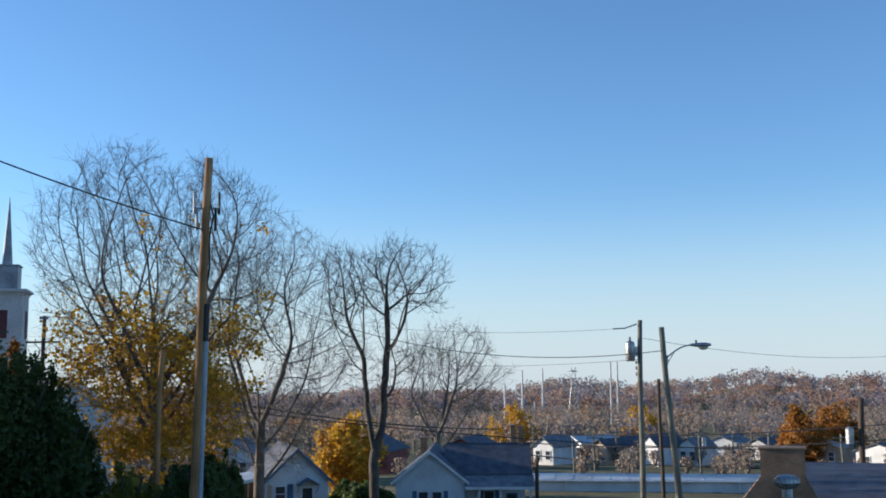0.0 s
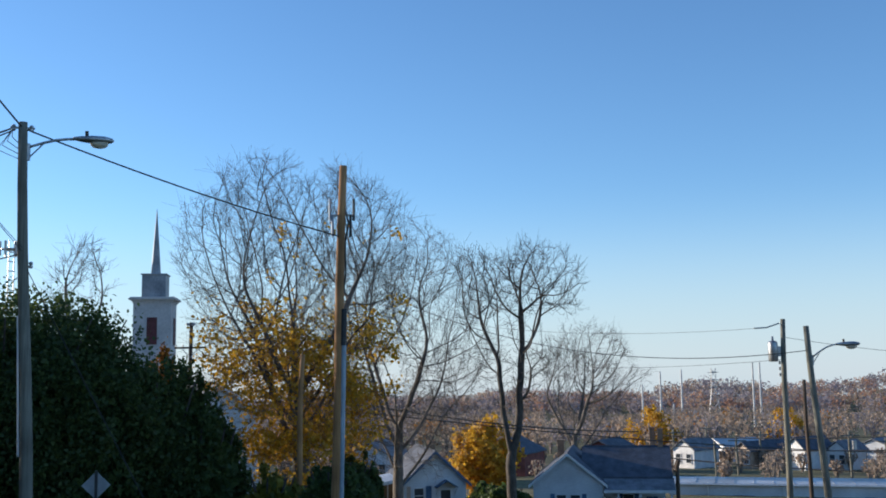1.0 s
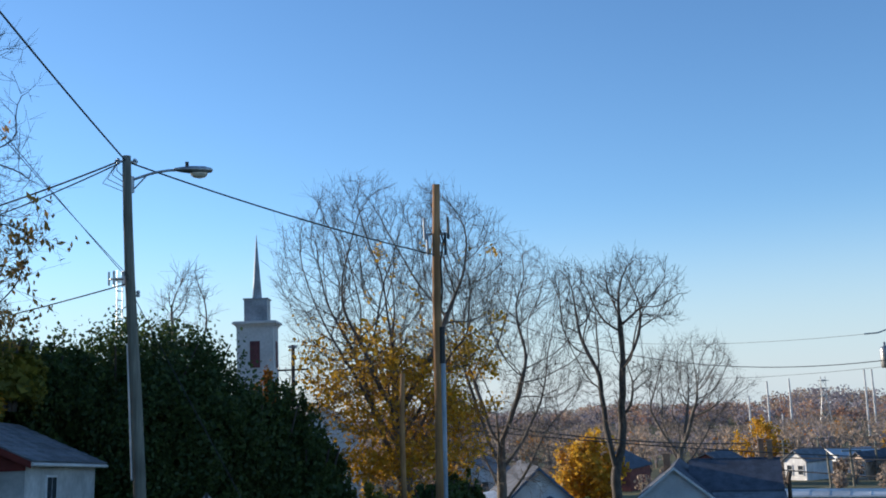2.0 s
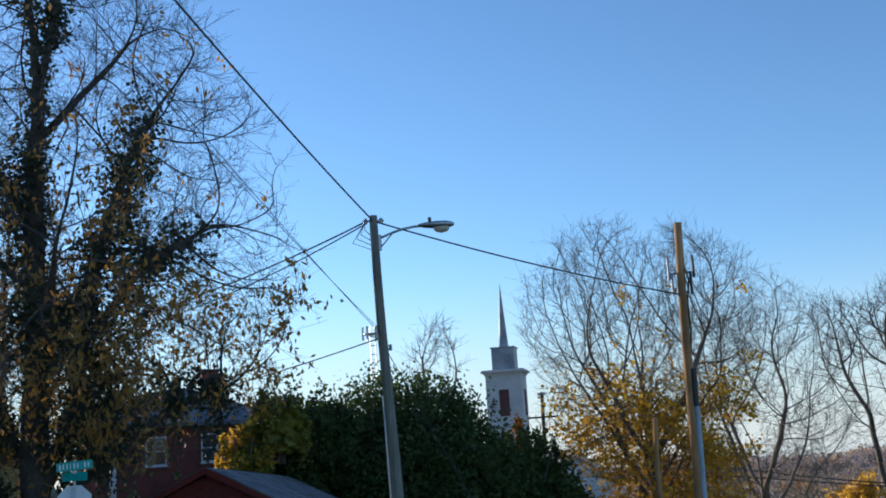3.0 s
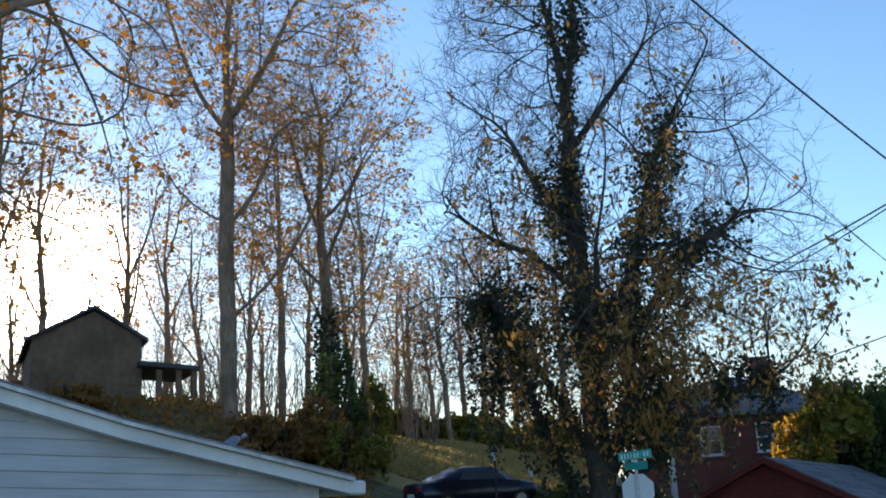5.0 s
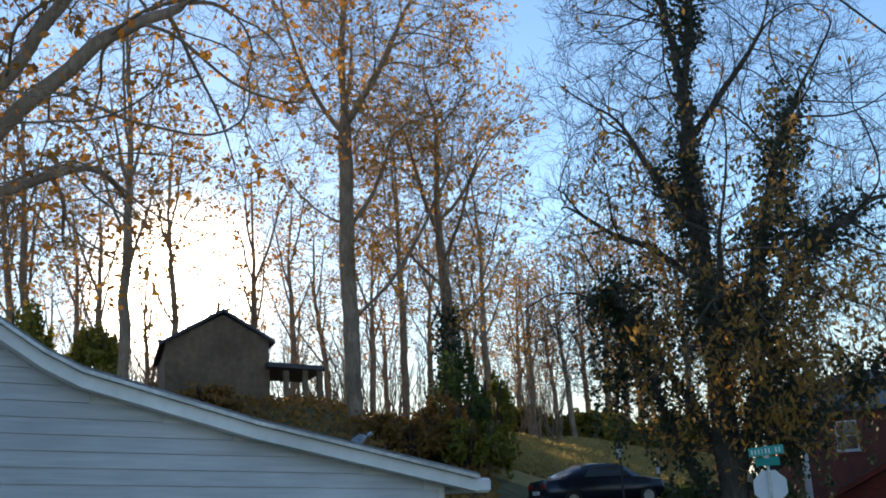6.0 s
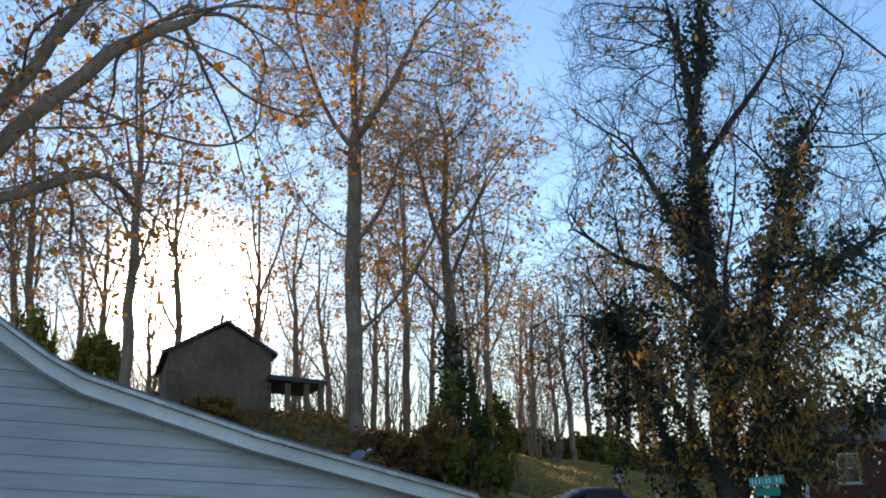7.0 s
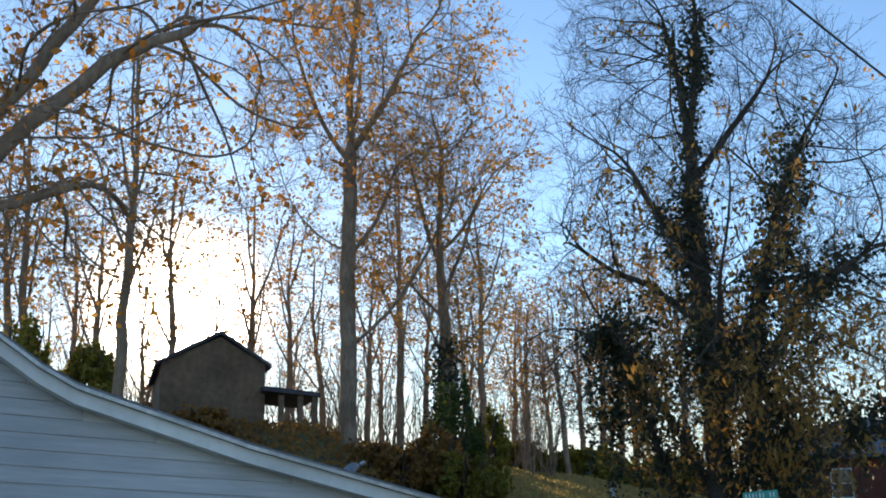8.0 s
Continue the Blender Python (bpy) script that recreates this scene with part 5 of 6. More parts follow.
def hill_house():
    d = 47
    top = thing("house", facing(-73.5, d, 5.2, 6), "brown house with a covered porch on the hilltop", "house")
    part("wall", Shape().prism([(-2.8, -1), (1.7, -1), (1.7, 3.1), (-0.3, 4.3), (-2.8, 3.1)], 0, 8, "y"), BROWN_WALL, top)
    gable_roof(top, -2.8, 1.7, 0, 8, 3.1, -0.3, 4.4, SHINGLE_BLUE, over=0.25)
    roof = part("porch_roof", Shape().prism([(1.5, 1.85), (4.05, 1.62), (4.05, 1.80), (1.5, 2.05)], -0.8, 4.5, "y"), SHINGLE_BLUE, top)
    for x in (2.35, 3.2, 3.85):
        part("porch_post", Shape().box((x - 0.12, -0.6, -0.6), (x + 0.12, -0.36, 1.68)), BROWN_WALL, top)
    part("porch_deck", Shape().box((1.91, -0.8, -0.9), (4.0, 4.5, 0.1)), BROWN_WALL, top)
    part("porch_rail", Shape().box((1.91, -0.62, 0.4), (3.95, -0.54, 0.5)), BROWN_WALL, top)


def antenna():
    top = thing("mast", facing(-29.93, 150), "far lattice communication mast with antennas", "mast")
    z = el(150, 7.2) - at(-29.93, 150).z
    for k in range(3):
        a = k * 2.094
        part("leg", Shape().tube([(0.6 * math.cos(a), 0.6 * math.sin(a), 0), (0.45 * math.cos(a), 0.45 * math.sin(a), z)], 0.08, 5), STEEL, top)
    for k in range(12):
        part("rung", Shape().lathe([(0.62, z * (0.45 + k * 0.045)), (0.62, z * (0.45 + k * 0.045) + 0.1)], sides=3), STEEL, top)
    for k in range(6):
        a = k * 1.047
        part("panel_antenna", Shape().box((-0.14, -0.1, z - 2.0), (0.14, 0.1, z - 0.1), pose(1.3 * math.cos(a), 1.3 * math.sin(a), 0, 0, 0, math.degrees(a))), METAL_ROOF, top)
    part("ring", Shape().lathe([(1.3, z - 1.2), (1.3, z - 1.05)], sides=12), STEEL, top)


cottage_small()
cottage_large()
long_building()
for az, dist, w, d, h, r, wall, roof, yaw, label in (
        (5.3, 150, 3.4, 6, 3.0, 1.3, WHITE, SHINGLE_GREY, -35, "white house with a grey roof in the valley"),
        (6.9, 172, 6.0, 7, 2.8, 1.0, SIDING, METAL_ROOF, -60, "pale sided building in the valley"),
        (8.3, 150, 2.6, 5, 2.9, 1.0, DOOR_TAN, SHINGLE_BLUE, -40, "cream house with a dark roof"),
        (9.4, 160, 4.6, 6, 2.9, 1.2, WHITE, SHINGLE_BLUE, -50, "white house with a dark roof"),
        (10.9, 148, 3.0, 6, 3.2, 1.4, WHITE, SHINGLE_BLUE, -38, "tall white house with narrow windows"),
        (12.9, 150, 2.8, 5, 3.0, 1.1, WHITE, SHINGLE_GREY, -30, "white house with a grey roof in the valley"),
        (14.6, 175, 5.0, 7, 2.8, 1.0, SIDING, SHINGLE_GREY, -20, "pale sided building in the valley"),
        (16.4, 170, 4.0, 7, 2.6, 1.0, BLOCK, SHINGLE_BLUE, -30, "grey block building in the valley"),
        (19.6, 150, 4.6, 6, 3.2, 0.8, DOOR_TAN, METAL_ROOF, -25, "cream building with dark openings"),
        (22.2, 145, 6.0, 7, 2.8, 1.0, WHITE, SHINGLE_BLUE, -28, "white house with a dark roof"),
        (0.9, 140, 6.0, 8, 2.9, 1.5, BRICK, SHINGLE_BLUE, -20, "red brick house with a dark roof"),
        (-4.4, 132, 6.5, 8, 3.2, 1.6, BRICK, SHINGLE_BLUE, -20, "red brick house with a dark roof"),
        (-11.5, 122, 6.5, 8, 3.2, 1.6, SIDING, SHINGLE_GREY, -15, "pale sided house among trees")):
    town_house(az, dist, w, d, h, r, wall, roof, yaw, label)
brick_stack_building()
church()
poles_and_wires()
lattice_tower()
bush_house()
shed()
brick_house()
signs()
car()
garden_lamp()
near_garage()
hill_house()
antenna()


# ---- woods, bushes and the lawn ----
def inside(p, blobs):
    """How deep the points lie in any of these ellipsoids (centre, half axes): 0 outside, 1 at a centre."""
    out = np.zeros(len(p))
    for c, r in blobs:
        out = np.maximum(out, 1 - np.sqrt((((p - np.array(c)) / np.array(r)) ** 2).sum(1)))
    return np.clip(out, 0, 1)


def ivy_tree():
    rng = np.random.default_rng(31)
    crown = cloud(rng, 6800, [(3.0, 2.6, 0.8), (5, 5.6, 1.3), (7, 6.6, 1.4), (9.3, 6.4, 1.3), (12.5, 5.8, 1.1), (14, 5.1, 0.8), (16.1, 4.7, 0.5), (18.3, 3.8, -0.5), (20.3, 2.4, -0.3), (21.6, 0.6, 0)], -0.22, 0.32, 0.6, 0.22)
    boughs = [[(0, 0, -0.4), (0.05, 0, 5), (-0.1, 0, 11), (-0.05, 0.1, 15), (-0.6, 0, 18.5)], [(-0.05, 0.1, 14.4), (0.35, 0, 16.5), (0.5, 0, 19.6)],
              [(0, 0, 2.0), (1.0, -0.4, 4.6), (1.4, -0.6, 8.2), (2.2, -0.6, 11.5), (3.4, -0.4, 14.0)], [(1.2, -0.5, 6.5), (2.8, -0.8, 8.8), (4.6, -0.8, 10.0)],
              [(0, 0, 1.2), (-1.2, -0.5, 3.2), (-1.9, -0.7, 5.6), (-2.9, -0.8, 8.2)], [(0, 0, 3.2), (-1.1, 0.4, 5.2), (-2.2, 0.6, 7.2), (-3.8, 0.6, 8.4)],
              [(0, 0, 1.8), (1.6, 0.3, 3.0), (3.4, 0.6, 4.6), (5.6, 0.5, 5.4)], [(0, 0, 8.2), (-1.6, -0.3, 9.6), (-2.9, -0.3, 10.2), (-4.2, -0.3, 11.4)],
              [(0, 0, 10.2), (-1.3, 0.2, 12.0), (-2.0, 0.2, 13.6)], [(0, 0, 6.5), (1.2, 1.2, 8.6), (2.4, 2.6, 10)], [(0, 0, 5.2), (0.4, -1.6, 7.2), (0.4, -3.2, 8.8)], [(0, 0, 12.8), (1.2, 0.3, 14.4), (2.6, 0.4, 16.2)]]
    wood = colonise(rng, boughs, crown, 0.52, 0.0088, 0.34, 3.0, 0.42, keep=0.6, lift=0.02, twigs=2.0, twig_len=0.65, droop=0.08)
    # withered leaves hang in bunches, most of them low on the sunny side
    brown = tufts(rng, wood, 1150, 9, (0.17, 0.17, 0.22), lambda p: 0.02 + 0.75 * (p[2] < 8.6) * (p[0] > 0.2) * (noise.noise(Vector(p) * 0.45) > -0.1) + 0.28 * (p[2] < 12.5) * (abs(p[0]) < 3.4))
    top = tree("tree", at(-47.4, 32, -1.3), "tall ivy-clad tree with bare twigs and brown leaves", rng, wood, BARK_DARK, WITHERED, brown, 0.095, "withered brown and orange leaves", 47.4, hang=1.2, long=2.4)
    # ivy: a coat on trunk and limbs, and dark heaps where it has filled the crown
    stems = np.concatenate([bough(b, 0.06) for b in boughs[:2] + boughs[4:6]])
    stems = stems[rng.random(len(stems)) < np.clip(1.1 - stems[:, 2] / 22, 0.15, 1)]
    coat = clumps(rng, stems, 7000, (0.17, 0.17, 0.15))
    nodes = np.concatenate([pts for pts, rad, level in wood if level in (1, 2, 3)])
    heaps = [((2.0, -0.6, 12.2), (1.7, 1.6, 2.6)), ((2.6, -0.7, 9.6), (2.2, 1.6, 1.4)), ((-2.6, -0.4, 8.2), (2.2, 1.5, 1.3)), ((0.8, -0.6, 7.2), (2.0, 1.7, 1.7)), ((-0.4, 0, 11.0), (0.9, 0.9, 3.2)), ((1.8, -0.4, 4.6), (1.8, 1.5, 1.8)), ((4.2, 0.2, 5.0), (1.8, 1.3, 1.2)), ((-2.2, -0.4, 6.0), (1.4, 1.2, 1.4)), ((0.2, 0, 17.2), (0.7, 0.7, 1.8)), ((4.6, -0.7, 9.4), (1.0, 0.9, 0.8))]
    nodes = nodes[rng.random(len(nodes)) < inside(nodes, heaps) ** 0.7 * np.array([1.0 if noise.noise(Vector(p) * 0.8) > -0.15 else 0.15 for p in nodes])]
    heap = clumps(rng, nodes, 16000, (0.27, 0.27, 0.24))
    part("ivy", Shape().leaves(rng, np.concatenate([coat, heap]), 0.125, 0.5, 1.2), IVY, top, "dark green climbing ivy")
    # curtains of hanging vine on the lower crown
    strands, drop = Shape(), []
    low = nodes[(nodes[:, 2] < 9.0) & (nodes[:, 2] > 3.0)]
    for k in rng.integers(0, len(low), 64):
        q = low[k]
        n = rng.uniform(0.8, 3.0) * (1.25 if q[0] < -1 else 0.7)
        line = [q + np.array((0.12 * math.sin(s * 2 + k), 0.12 * math.cos(s * 1.7 + k), -s * n / 5)) for s in range(6)]
        strands.tube(line, 0.012, 3, cap=False)
        drop.append(clumps(rng, line, int(46 * n), (0.12, 0.12, 0.2)))
    part("vine", strands, BARK_DARK, top)
    part("vine_leaves", Shape().leaves(rng, np.concatenate(drop), 0.11, 0.9, 1.4), IVY, top, "hanging dark vine leaves")


def bush(where, rx, ry, h, leaf, count, size, rng, label, bark=BARK_DARK, lobes=34, core=True, group="bushes", tip=None):
    """A dense bush: stems, and an uneven dome of leafy lobes, each made of smaller ones, with gaps."""
    top = thing("bush", Matrix.Translation(where), label, "bush", group)
    stems = Shape()
    for k in range(7):
        a = k * 0.9
        stems.tube([(0.2 * math.cos(a), 0.2 * math.sin(a), -0.3), (rx * 0.25 * math.cos(a), ry * 0.25 * math.sin(a), h * 0.35), (rx * 0.55 * math.cos(a + 0.3), ry * 0.55 * math.sin(a + 0.3), h * 0.75)], [0.09, 0.06, 0.03], 6)
    part("stem", stems, bark, top)
    c = rng.normal(size=(lobes, 3))
    c /= np.linalg.norm(c, axis=1)[:, None]
    c[:, 2] = np.abs(c[:, 2]) * 0.98 - 0.1
    c *= rng.uniform(0.66, 0.84, (lobes, 1))
    r = rng.uniform(0.13, 0.24, lobes)
    k = rng.integers(0, lobes, lobes * 14)
    e = rng.normal(size=(len(k), 3))
    e /= np.linalg.norm(e, axis=1)[:, None]
    c2 = c[k] + e * r[k][:, None] * rng.uniform(0.7, 1.0, (len(k), 1))
    i = rng.integers(0, len(c2), count)
    p = c2[i] + rng.normal(0, 0.034, (count, 3))
    p = p * np.array((rx, ry, h * 0.92)) + np.array((0, 0, h * 0.1))
    part("foliage", Shape().leaves(rng, p, size, 0.3), leaf, top)
    if tip is not None:
        q = p[(p[:, 2] > h * 0.45)]
        q = q[np.array([noise.noise(Vector(v) * 0.8) > 0.05 for v in q])]
        part("turning_leaves", Shape().leaves(rng, clumps(rng, q, count // 6, (0.15, 0.15, 0.12)), size, 0.3), tip, top, "leaves turning yellow")
    if core:
        q = rng.normal(size=(count // 4, 3))
        q /= np.linalg.norm(q, axis=1)[:, None]
        q *= rng.uniform(0.25, 0.72, (len(q), 1))
        q[:, 2] = np.abs(q[:, 2])
        part("inner_foliage", Shape().leaves(rng, q * np.array((rx, ry, h * 0.9)) + np.array((0, 0, h * 0.06)), size * 2.8, 0.3), leaf, top)
    return top


def build_bushes():
    rng = np.random.default_rng(41)
    bush(at(-29.0, 45, -3.2), 7.3, 4.2, 9.7, GREEN, 82000, 0.125, rng, "great dome of dark green holly behind the lamp pole", group="dark bushes", lobes=230)
    bush(at(-34.0, 45, -3.0), 4.0, 3.0, 9.0, GREEN, 34000, 0.125, rng, "dark green holly bush behind the garage", group="dark bushes", lobes=80)
    bush(at(-22.0, 44, -3.7), 3.1, 2.8, 7.0, GREEN, 26000, 0.125, rng, "dark green bush sloping down to the road", group="dark bushes", lobes=60)
    bush(at(-19.9, 43, -4.0), 1.9, 2.0, 5.0, GREEN, 13000, 0.13, rng, "small dark green bush by the road", group="dark bushes", lobes=40)
    bush(at(-22.4, 47, -3.8), 1.3, 1.0, 8.2, ORANGE, 5200, 0.13, rng, "slim orange shrub behind the dark bushes", lobes=22, core=False)
    bush(at(-36.9, 42, 0.0), 1.5, 1.4, 3.7, LIME, 8000, 0.13, rng, "yellowing bush lit by the low sun", lobes=24, tip=YELLOW)
    bush(at(-35.2, 42.5, 2.0), 1.7, 1.4, 3.2, LIME, 5000, 0.13, rng, "yellow-green foliage at the top of the holly bush", lobes=20)
    bush(at(-16.6, 41, -4.2), 1.6, 1.5, 2.9, LIME, 6000, 0.13, rng, "yellow-green shrub beneath the autumn tree", lobes=20)
    bush(at(-13.4, 37.6, -4.3), 1.5, 1.6, 3.6, GREEN, 9000, 0.14, rng, "dark creeper heaped at the pole's foot", lobes=20)
    bush(at(-12.3, 47, -5.0), 1.6, 1.5, 4.0, GREEN, 7000, 0.14, rng, "dark creeper heaped beside the pole", lobes=20)
    for az, d, rx, h in ((-5.2, 80, 1.9, 2.6), (-3.9, 78, 1.8, 2.4), (-4.6, 77, 1.5, 2.2)):
        bush(at(az, d), rx, 1.6, h, GREEN, 2600, 0.24, rng, "dark shrub between the two cottages", lobes=18)
    for az, d, rx, h, leaf in ((-49.3, 37, 1.3, 1.6, GREEN), (-47.6, 36, 1.3, 1.8, BROWN_LEAF), (-45.2, 37, 1.1, 2.4, GREEN), (-43.9, 39, 0.9, 2.0, BROWN_LEAF)):
        bush(at(az, d), rx, 1.3, h, leaf, 4200, 0.13, rng, "shaded undergrowth round the ivy-clad tree", lobes=22, group="undergrowth")
    # the thicket under the trees on the slope
    # LIME replaces green on two of these: haze put into the leaf colour
    for az, d, rx, h, leaf in ((-62.3, 41, 2.0, 3.0, BROWN_LEAF), (-60.6, 40, 1.7, 2.4, LIME), (-63.8, 40, 1.6, 2.0, BROWN_LEAF), (-61.2, 44, 1.5, 5.6, GREEN), (-59.6, 45, 1.2, 4.4, LIME), (-65.3, 41, 1.6, 1.4, BROWN_LEAF)):
        bush(at(az, d), rx, 1.6, h, leaf, 4200, 0.13, rng, "tangled shrub on the wooded slope", lobes=30, core=False, group="slope shrubs")
    for k in range(9):
        az = -59 + k * 1.35
        bush(at(az, 68 + 1.5 * math.sin(k)), 2.3, 1.6, 2.6 + 0.5 * math.sin(k * 2.1), LIME, 5200, 0.18, rng, "pale yellow-green hedge along the top of the lawn", lobes=26, group="lawn hedge")
    for az, d, h in ((-78.5, 38, 2.2), (-82, 36, 3.0), (-86, 36, 3.2), (-75, 42, 1.4), (-84, 44, 5.0), (-80.5, 46, 4.4)):
        bush(at(az, d), 2.4, 1.6, h, BROWN_LEAF if h < 4 else LIME, 4200, 0.15, rng, "brown undergrowth on the hilltop", lobes=30, core=False, group="slope shrubs")


def build_woods():
    # tall tree with the long clean trunk on the crest
    rng = np.random.default_rng(32)
    crown = cloud(rng, 4600, [(5.5, 1.2, 1.2), (8, 3.2, 1.0), (11, 4.8, 0.7), (15, 6.0, 0.8), (19, 5.7, 0.6), (22.5, 3.8, 0.3), (24.5, 1.0, 0)], -0.2, 0.3, 0.6, 0.25)
    wood = colonise(rng, [[(0, 0, -0.5), (-0.05, 0, 6), (0.1, 0, 12), (0.0, 0, 15), (0.4, 0, 20)], [(0, 0, 3.7), (1.5, -0.3, 4.8), (2.9, -0.5, 6.9), (4.6, -0.6, 10)], [(0, 0, 7.6), (1.2, 0.3, 9.2), (2.2, 0.3, 12)], [(0, 0, 7.8), (-1.3, 0, 8.4), (-2.4, 0, 9.8)],
                          [(0, 0, 11.8), (-1.3, 0.3, 14), (-2.6, 0.3, 18)], [(0, 0, 12.2), (1.6, -0.4, 14.6), (3.2, -0.4, 18)], [(0, 0, 12.6), (0.4, 2, 15), (0.6, 3.4, 18)]], crown, 0.36, 0.0105, 0.4, 3.4, 0.5, keep=0.55, lift=0.06, twigs=1.8, twig_len=0.75)
    tree("tree", at(-66.95, 44, 4.9), "tall straight tree with sparse orange-brown leaves", rng, wood, BARK, WITHERED, tufts(rng, wood, 1500, 4, 0.2, lambda p: 0.15 + 0.85 * (noise.noise(Vector(p) * 0.4) > -0.05)), 0.15, "sparse orange-brown leaves", 67.2)
    rng = np.random.default_rng(33)
    crown = cloud(rng, 3000, [(4, 1.2, 0), (7, 3.4, 0.2), (10, 4.6, 0.3), (13, 5.0, 0.3), (16.5, 3.8, 0.2), (19.5, 0.8, 0)], -0.2, 0.3, 0.6, 0.25)
    wood = colonise(rng, [[(0, 0, -0.5), (0.1, 0, 5), (-0.1, 0, 10), (0.1, 0, 15)]] + fan(rng, 3.6, 10, 9, 4.6, 52), crown, 0.30, 0.0105, 0.4, 3.4, 0.52, lift=0.06, twigs=1.8, twig_len=0.75)
    t = tree("tree", at(-61.7, 47, 3.8), "slim tree with ivy foot and orange leaves", rng, wood, BARK, WITHERED, tufts(rng, wood, 800, 4, 0.2), 0.15, "sparse orange-brown leaves", 61.7)
    part("ivy", Shape().leaves(rng, clumps(rng, bough([(0, 0, 0), (0.1, 0, 5.4)], 0.05), 2600, (0.34, 0.34, 0.2)), 0.14, 0.4), IVY, t, "dark ivy on the lower trunk")
    # near tree whose limbs reach over the garage
    rng = np.random.default_rng(34)
    crown = cloud(rng, 3000, [(6.5, 2.5, 3.0), (8.5, 6.0, 3.6), (11, 7.6, 3.6), (14, 7.6, 3.0), (16.5, 5.4, 2.2), (18, 2.0, 1.5)], -0.15, 0.3, 0.7, 0.25)
    wood = colonise(rng, [[(0, 0, -0.5), (0.1, 0, 3), (0.3, 0, 6), (1.4, 0, 10), (2.0, 0, 14)], [(0.3, 0, 5.4), (2.9, -0.2, 9.4), (5.2, -0.2, 12.0), (7.6, 0.3, 13.6)], [(0.3, 0, 6.2), (3.0, -0.5, 10.4), (4.8, -0.7, 13.4), (5.6, -0.8, 16)],
                          [(0.2, 0, 4.8), (2.6, 0.5, 8.2), (5.0, 0.7, 9.3)], [(0.2, 0, 4.4), (-1.5, 2.5, 7.5), (-2.5, 4, 10)], [(0.2, 0, 4.4), (-1.5, -2.5, 7.5), (-2, -4, 10)]], crown, 0.40, 0.0085, 0.4, 3.6, 0.55, keep=0.5, lift=0.0, twigs=2.0, twig_len=0.6, power=1.9)
    tree("tree", at(-93.5, 22, -0.4), "spreading oak with heavy limbs and orange leaves", rng, wood, BARK, ORANGE, tufts(rng, wood, 1100, 4, 0.16), 0.125, "thin orange leaves", 93.5)
    # three kinds of wood tree, and their copies along the crest
    first = []
    for seed, h, r, leaf, bunches, az, d in ((35, 19, 3.6, WITHERED, 420, -79.0, 41), (36, 16, 3.2, ORANGE, 300, -72.3, 58), (37, 21, 3.6, WITHERED, 160, -64.2, 60)):
        rng = np.random.default_rng(seed)
        crown = cloud(rng, 700, [(h * 0.22, r * 0.3, 0), (h * 0.45, r * 0.8, 0), (h * 0.7, r, 0.2), (h * 0.9, r * 0.7, 0), (h, r * 0.2, 0)], -0.15, 0.35, 0.55, 0.3)
        wood = colonise(rng, [[(0, 0, -0.5), (0.2, 0, h * 0.3), (-0.1, 0.2, h * 0.6), (0.2, 0, h * 0.85)]] + fan(rng, h * 0.22, h * 0.6, 6, h * 0.32, 27), crown, 0.22, 0.012, 0.45, 3.6, 0.62, keep=0.6, lift=0.16, twigs=1.1, twig_len=0.95, sprays=0)
        first.append(tree("tree", at(az, d), "slender bare woodland tree with few brown leaves", rng, wood, BARK, leaf, tufts(rng, wood, bunches, 3, 0.22), 0.16, group="woodland trees"))
    rng = np.random.default_rng(38)
    more = [(-83.5, 47), (-87.5, 45), (-81, 60), (-76.5, 55), (-74.2, 66), (-70.3, 66), (-68.3, 72), (-66.0, 64), (-62.8, 70), (-58.2, 74), (-56.0, 70), (-54.3, 78), (-52.3, 74), (-50.4, 80), (-85.5, 62), (-78, 72), (-90, 58), (-67.5, 95), (-70, 90), (-72.5, 97), (-77.4, 98), (-83, 96),
            (-80.2, 50), (-84.6, 54), (-60.2, 66), (-65.1, 82), (-61.2, 86), (-57.2, 90), (-52.9, 95), (-59.4, 62), (-57.4, 66), (-55.2, 63), (-53.4, 70), (-60.6, 74), (-51.6, 68), (-49.2, 76), (-47.2, 82), (-45.4, 78)]
    for j, (az, d) in enumerate(more):
        s = rng.uniform(0.75, 1.05)
        p = at(az, d)
        ob = copy_thing(first[j % 3], pose(p.x, p.y, p.z - 0.1, rng.uniform(-4, 4), rng.uniform(-4, 4), rng.uniform(0, 360)))
        ob.scale = (s, s, s * rng.uniform(0.85, 1.05))


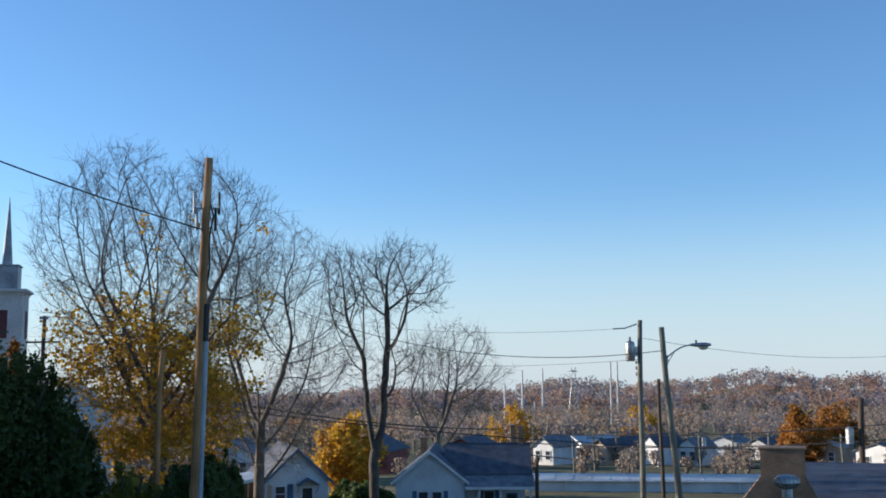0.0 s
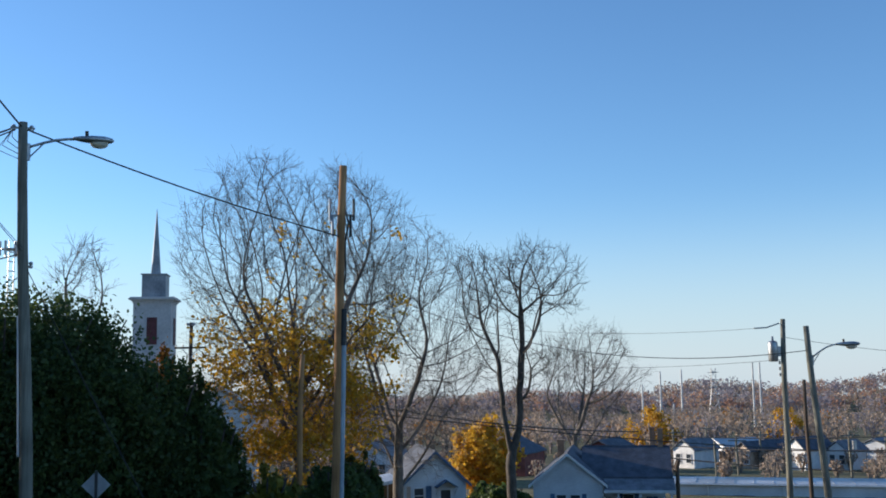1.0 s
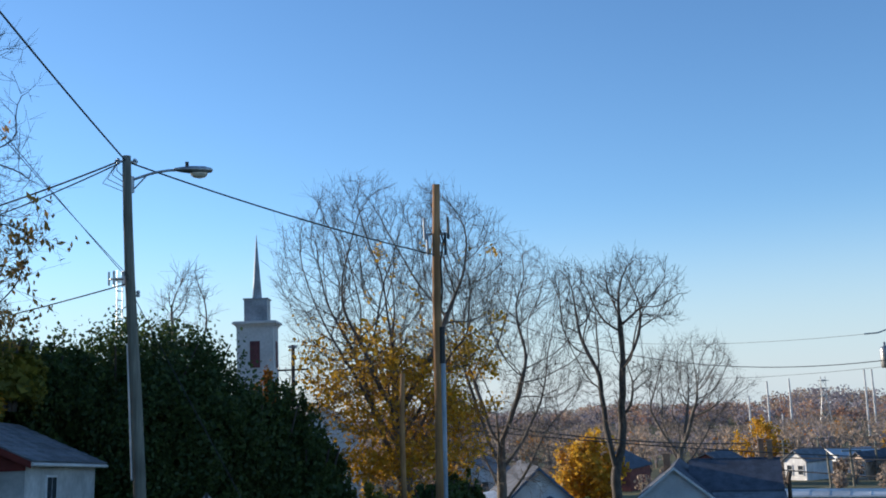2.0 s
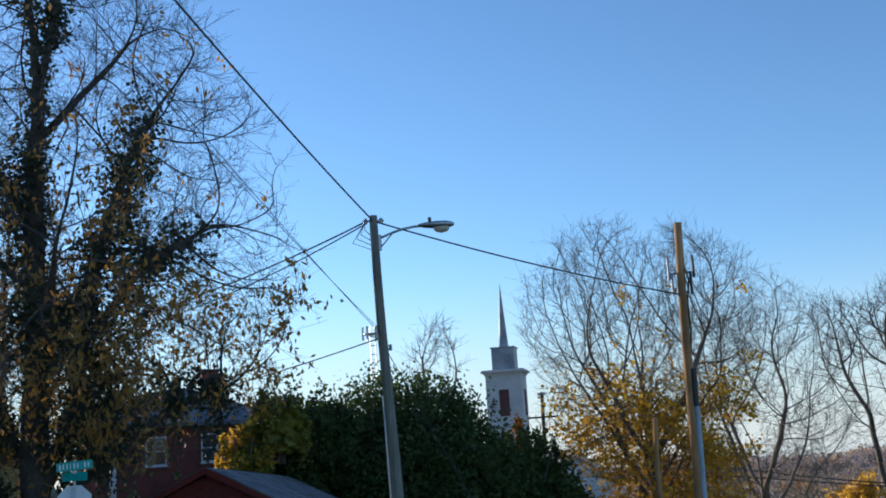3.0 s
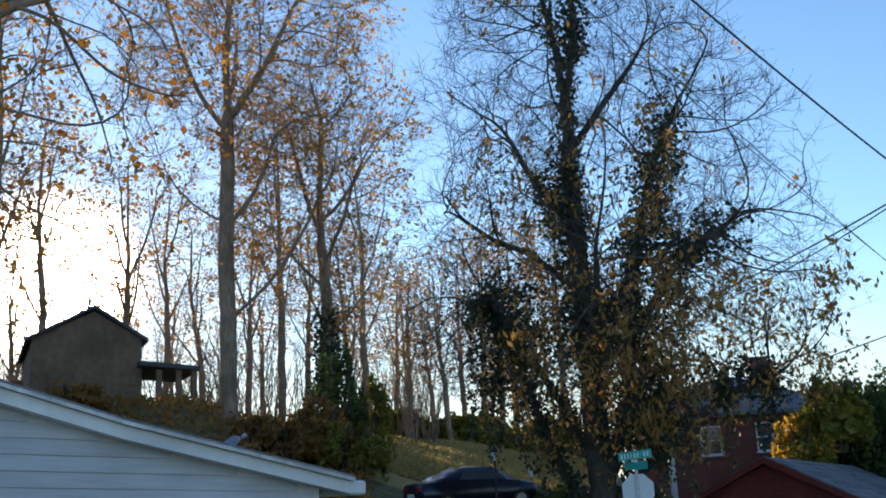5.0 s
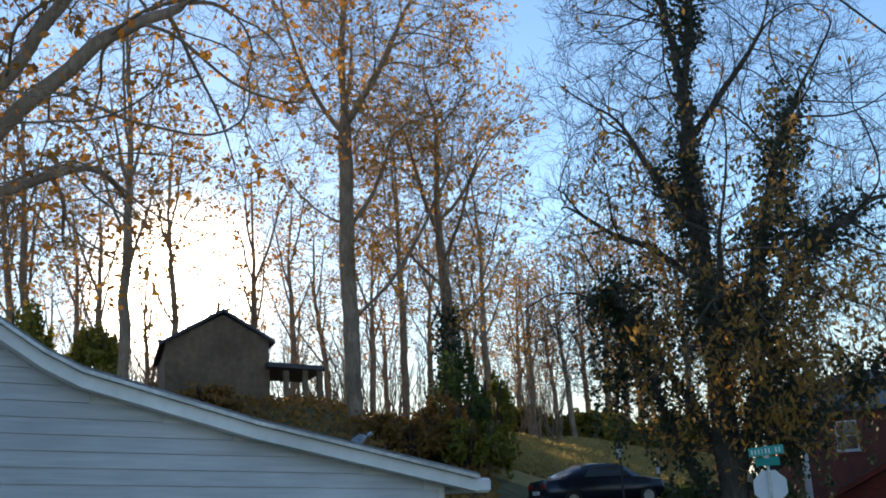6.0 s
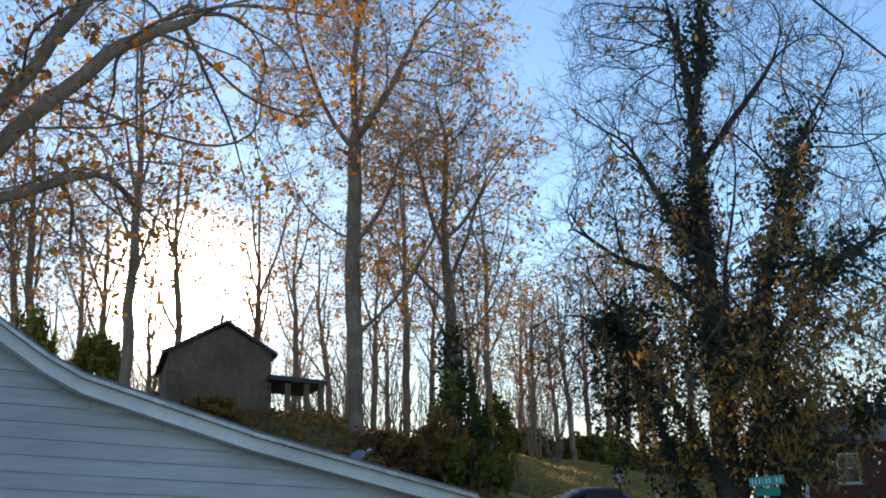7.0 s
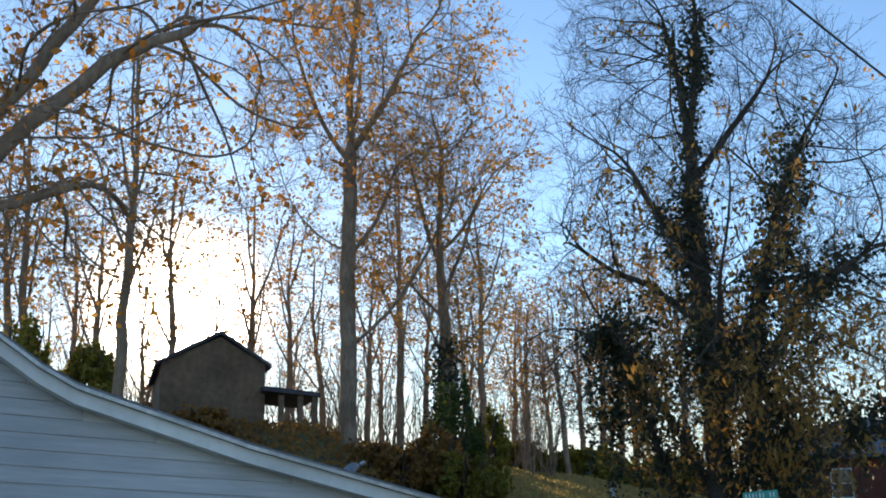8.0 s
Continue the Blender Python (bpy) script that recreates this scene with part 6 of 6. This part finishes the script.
def far_woods():
    """The wooded ridge across the valley, and the trees between the far houses."""
    rng = np.random.default_rng(51)
    kinds = (("wooded_ridge", HILL_GREY_HAZED, 0.42, "far wooded ridge of bare grey trees, haze painted into their colour"), ("tan_woods", HILL_TAN_HAZED, 0.33, "far tan-leaved trees on the ridge, haze painted into their colour"), ("rust_woods", HILL_RUST_HAZED, 0.25, "far rust-red trees on the ridge, haze painted into their colour"))
    pts = [[] for _ in kinds]
    for k in range(2300):
        az, r = rng.uniform(-34, 34), rng.uniform(450, 665)
        p = at(az, r)
        h = rng.uniform(5, 11)
        n = 56
        d = rng.normal(size=(n, 3))
        d /= np.linalg.norm(d, axis=1)[:, None]
        d *= rng.uniform(0.3, 1.0, (n, 1)) ** 0.5
        patch = noise.noise((p.x * 0.02, p.y * 0.02, 3.0)) * 0.5 + rng.random()
        which = 0 if patch < 0.45 else 1 if patch < 0.78 else 2
        pts[which].append(np.array(p) + d * np.array((h * 0.42, h * 0.42, h * 0.42)) + np.array((0, 0, h * 0.6)))
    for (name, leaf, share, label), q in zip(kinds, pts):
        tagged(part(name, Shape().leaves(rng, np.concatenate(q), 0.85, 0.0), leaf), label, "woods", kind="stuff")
    for name, count, r0, r1, leaf, size, lab in (("valley_trees", 420, 178, 440, HILL_TAN_HAZED, 0.5, "tan-leaved trees filling the valley floor, haze painted into their colour"), ("bare_valley_trees", 260, 178, 440, HILL_GREY_HAZED, 0.45, "bare grey trees filling the valley floor, haze painted into their colour"), ("valley_shrubs", 170, 116, 178, HILL_TAN_HAZED, 0.3, "leafless shrubs between the far houses, haze painted into their colour"), ("autumn_trees", 34, 190, 320, ORANGE, 0.45, "orange autumn trees among the far houses")):
        pts, tr = [], Shape()
        for k in range(count):
            az, r = rng.uniform(-30, 30), rng.uniform(r0, r1)
            p = at(az, r)
            h = rng.uniform(4.5, 8.0) * (0.42 if name == "valley_shrubs" else 1.0)
            n = 80
            d = rng.normal(size=(n, 3))
            d /= np.linalg.norm(d, axis=1)[:, None]
            d *= rng.uniform(0.2, 1.0, (n, 1)) ** 0.5
            pts.append(np.array(p) + d * np.array((h * 0.4, h * 0.4, h * 0.4)) + np.array((0, 0, h * 0.6)))
            for j in range(4):
                a = j * 1.7 + k
                tr.tube([tuple(p), tuple(p + Vector((0.3 * math.cos(a), 0.3 * math.sin(a), h * 0.4))), tuple(p + Vector((h * 0.25 * math.cos(a), h * 0.25 * math.sin(a), h * 0.95)))], [0.16, 0.12, 0.05], 4, cap=False)
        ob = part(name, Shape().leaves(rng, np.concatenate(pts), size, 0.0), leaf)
        tagged(ob, lab, "trees", kind="stuff")
        part("trunks", tr, BARK_PALE, ob, kind="stuff")


def saplings():
    """The tangle of thin stems along the crest."""
    rng = np.random.default_rng(71)
    s = Shape()
    for k in range(330):
        p = np.array(at(rng.uniform(-92, -56), rng.uniform(56, 86)))
        h = rng.uniform(2.5, 8.0)
        for j in range(3):
            d = rng.normal(0, 0.2, 3) * h
            d[2] = h * rng.uniform(0.7, 1.0)
            b = rng.normal(0, 0.12, 3)
            s.tube([p, p + d * 0.35 + b, p + d * 0.7 - b, p + d], [0.05, 0.036, 0.022, 0.009], 3, cap=False)
            for i in range(5):
                f = rng.uniform(0.3, 0.95)
                q = p + d * f
                e = rng.normal(0, 0.15, 3) * h * 0.6 + np.array((0, 0, h * 0.16))
                s.tube([q, q + e * 0.5, q + e], [0.016, 0.012, 0.007], 3, cap=False)
    tagged(part("sapling_thicket", s, BARK), "tangle of thin bare saplings along the crest", "thicket", kind="stuff")


def lawn():
    v, f = [], []
    na, nr = 40, 26
    for i in range(na + 1):
        for j in range(nr + 1):
            az, r = -60.5 + i * 14 / na, 39 + j * 28 / nr
            p = at(az, r)
            edge = 0.0 if 0 < i < na and 0 < j < nr else -0.6
            v.append((p.x, p.y, p.z + 0.30 + edge + 0.04 * noise.noise((p.x * 0.7, p.y * 0.7, 0))))
    f = [(i * (nr + 1) + j, (i + 1) * (nr + 1) + j, (i + 1) * (nr + 1) + j + 1, i * (nr + 1) + j + 1) for i in range(na) for j in range(nr)]
    ob = part("lawn", Shape().add(v, f), STRAW, smooth=True)
    tagged(ob, "sunlit dry straw-coloured lawn on the slope", "lawn", kind="structure")
    rng = np.random.default_rng(61)
    blades = []
    for k in range(28000):
        p = at(rng.uniform(-60, -47.5), rng.uniform(41, 67))
        blades.append((p.x, p.y, p.z + 0.35))
    litter = []
    for k in range(15000):
        p = at(rng.uniform(-92, -59.5), rng.uniform(19, 50))
        litter.append((p.x, p.y, p.z + rng.uniform(0.03, 0.4)))
    tagged(part("leaf_litter", Shape().leaves(rng, litter, 0.17, 0.0, 1.6), BROWN_LEAF), "fallen brown leaves and weeds on the slope", "leaf litter", kind="stuff")
    tagged(part("dry_grass", Shape().leaves(rng, blades, 0.11, 0.0, 3.2), DRY_BLADE), "tufts of dry grass on the lawn", "grass", kind="stuff")


ivy_tree()
build_bushes()
build_woods()
far_woods()
saplings()
lawn()
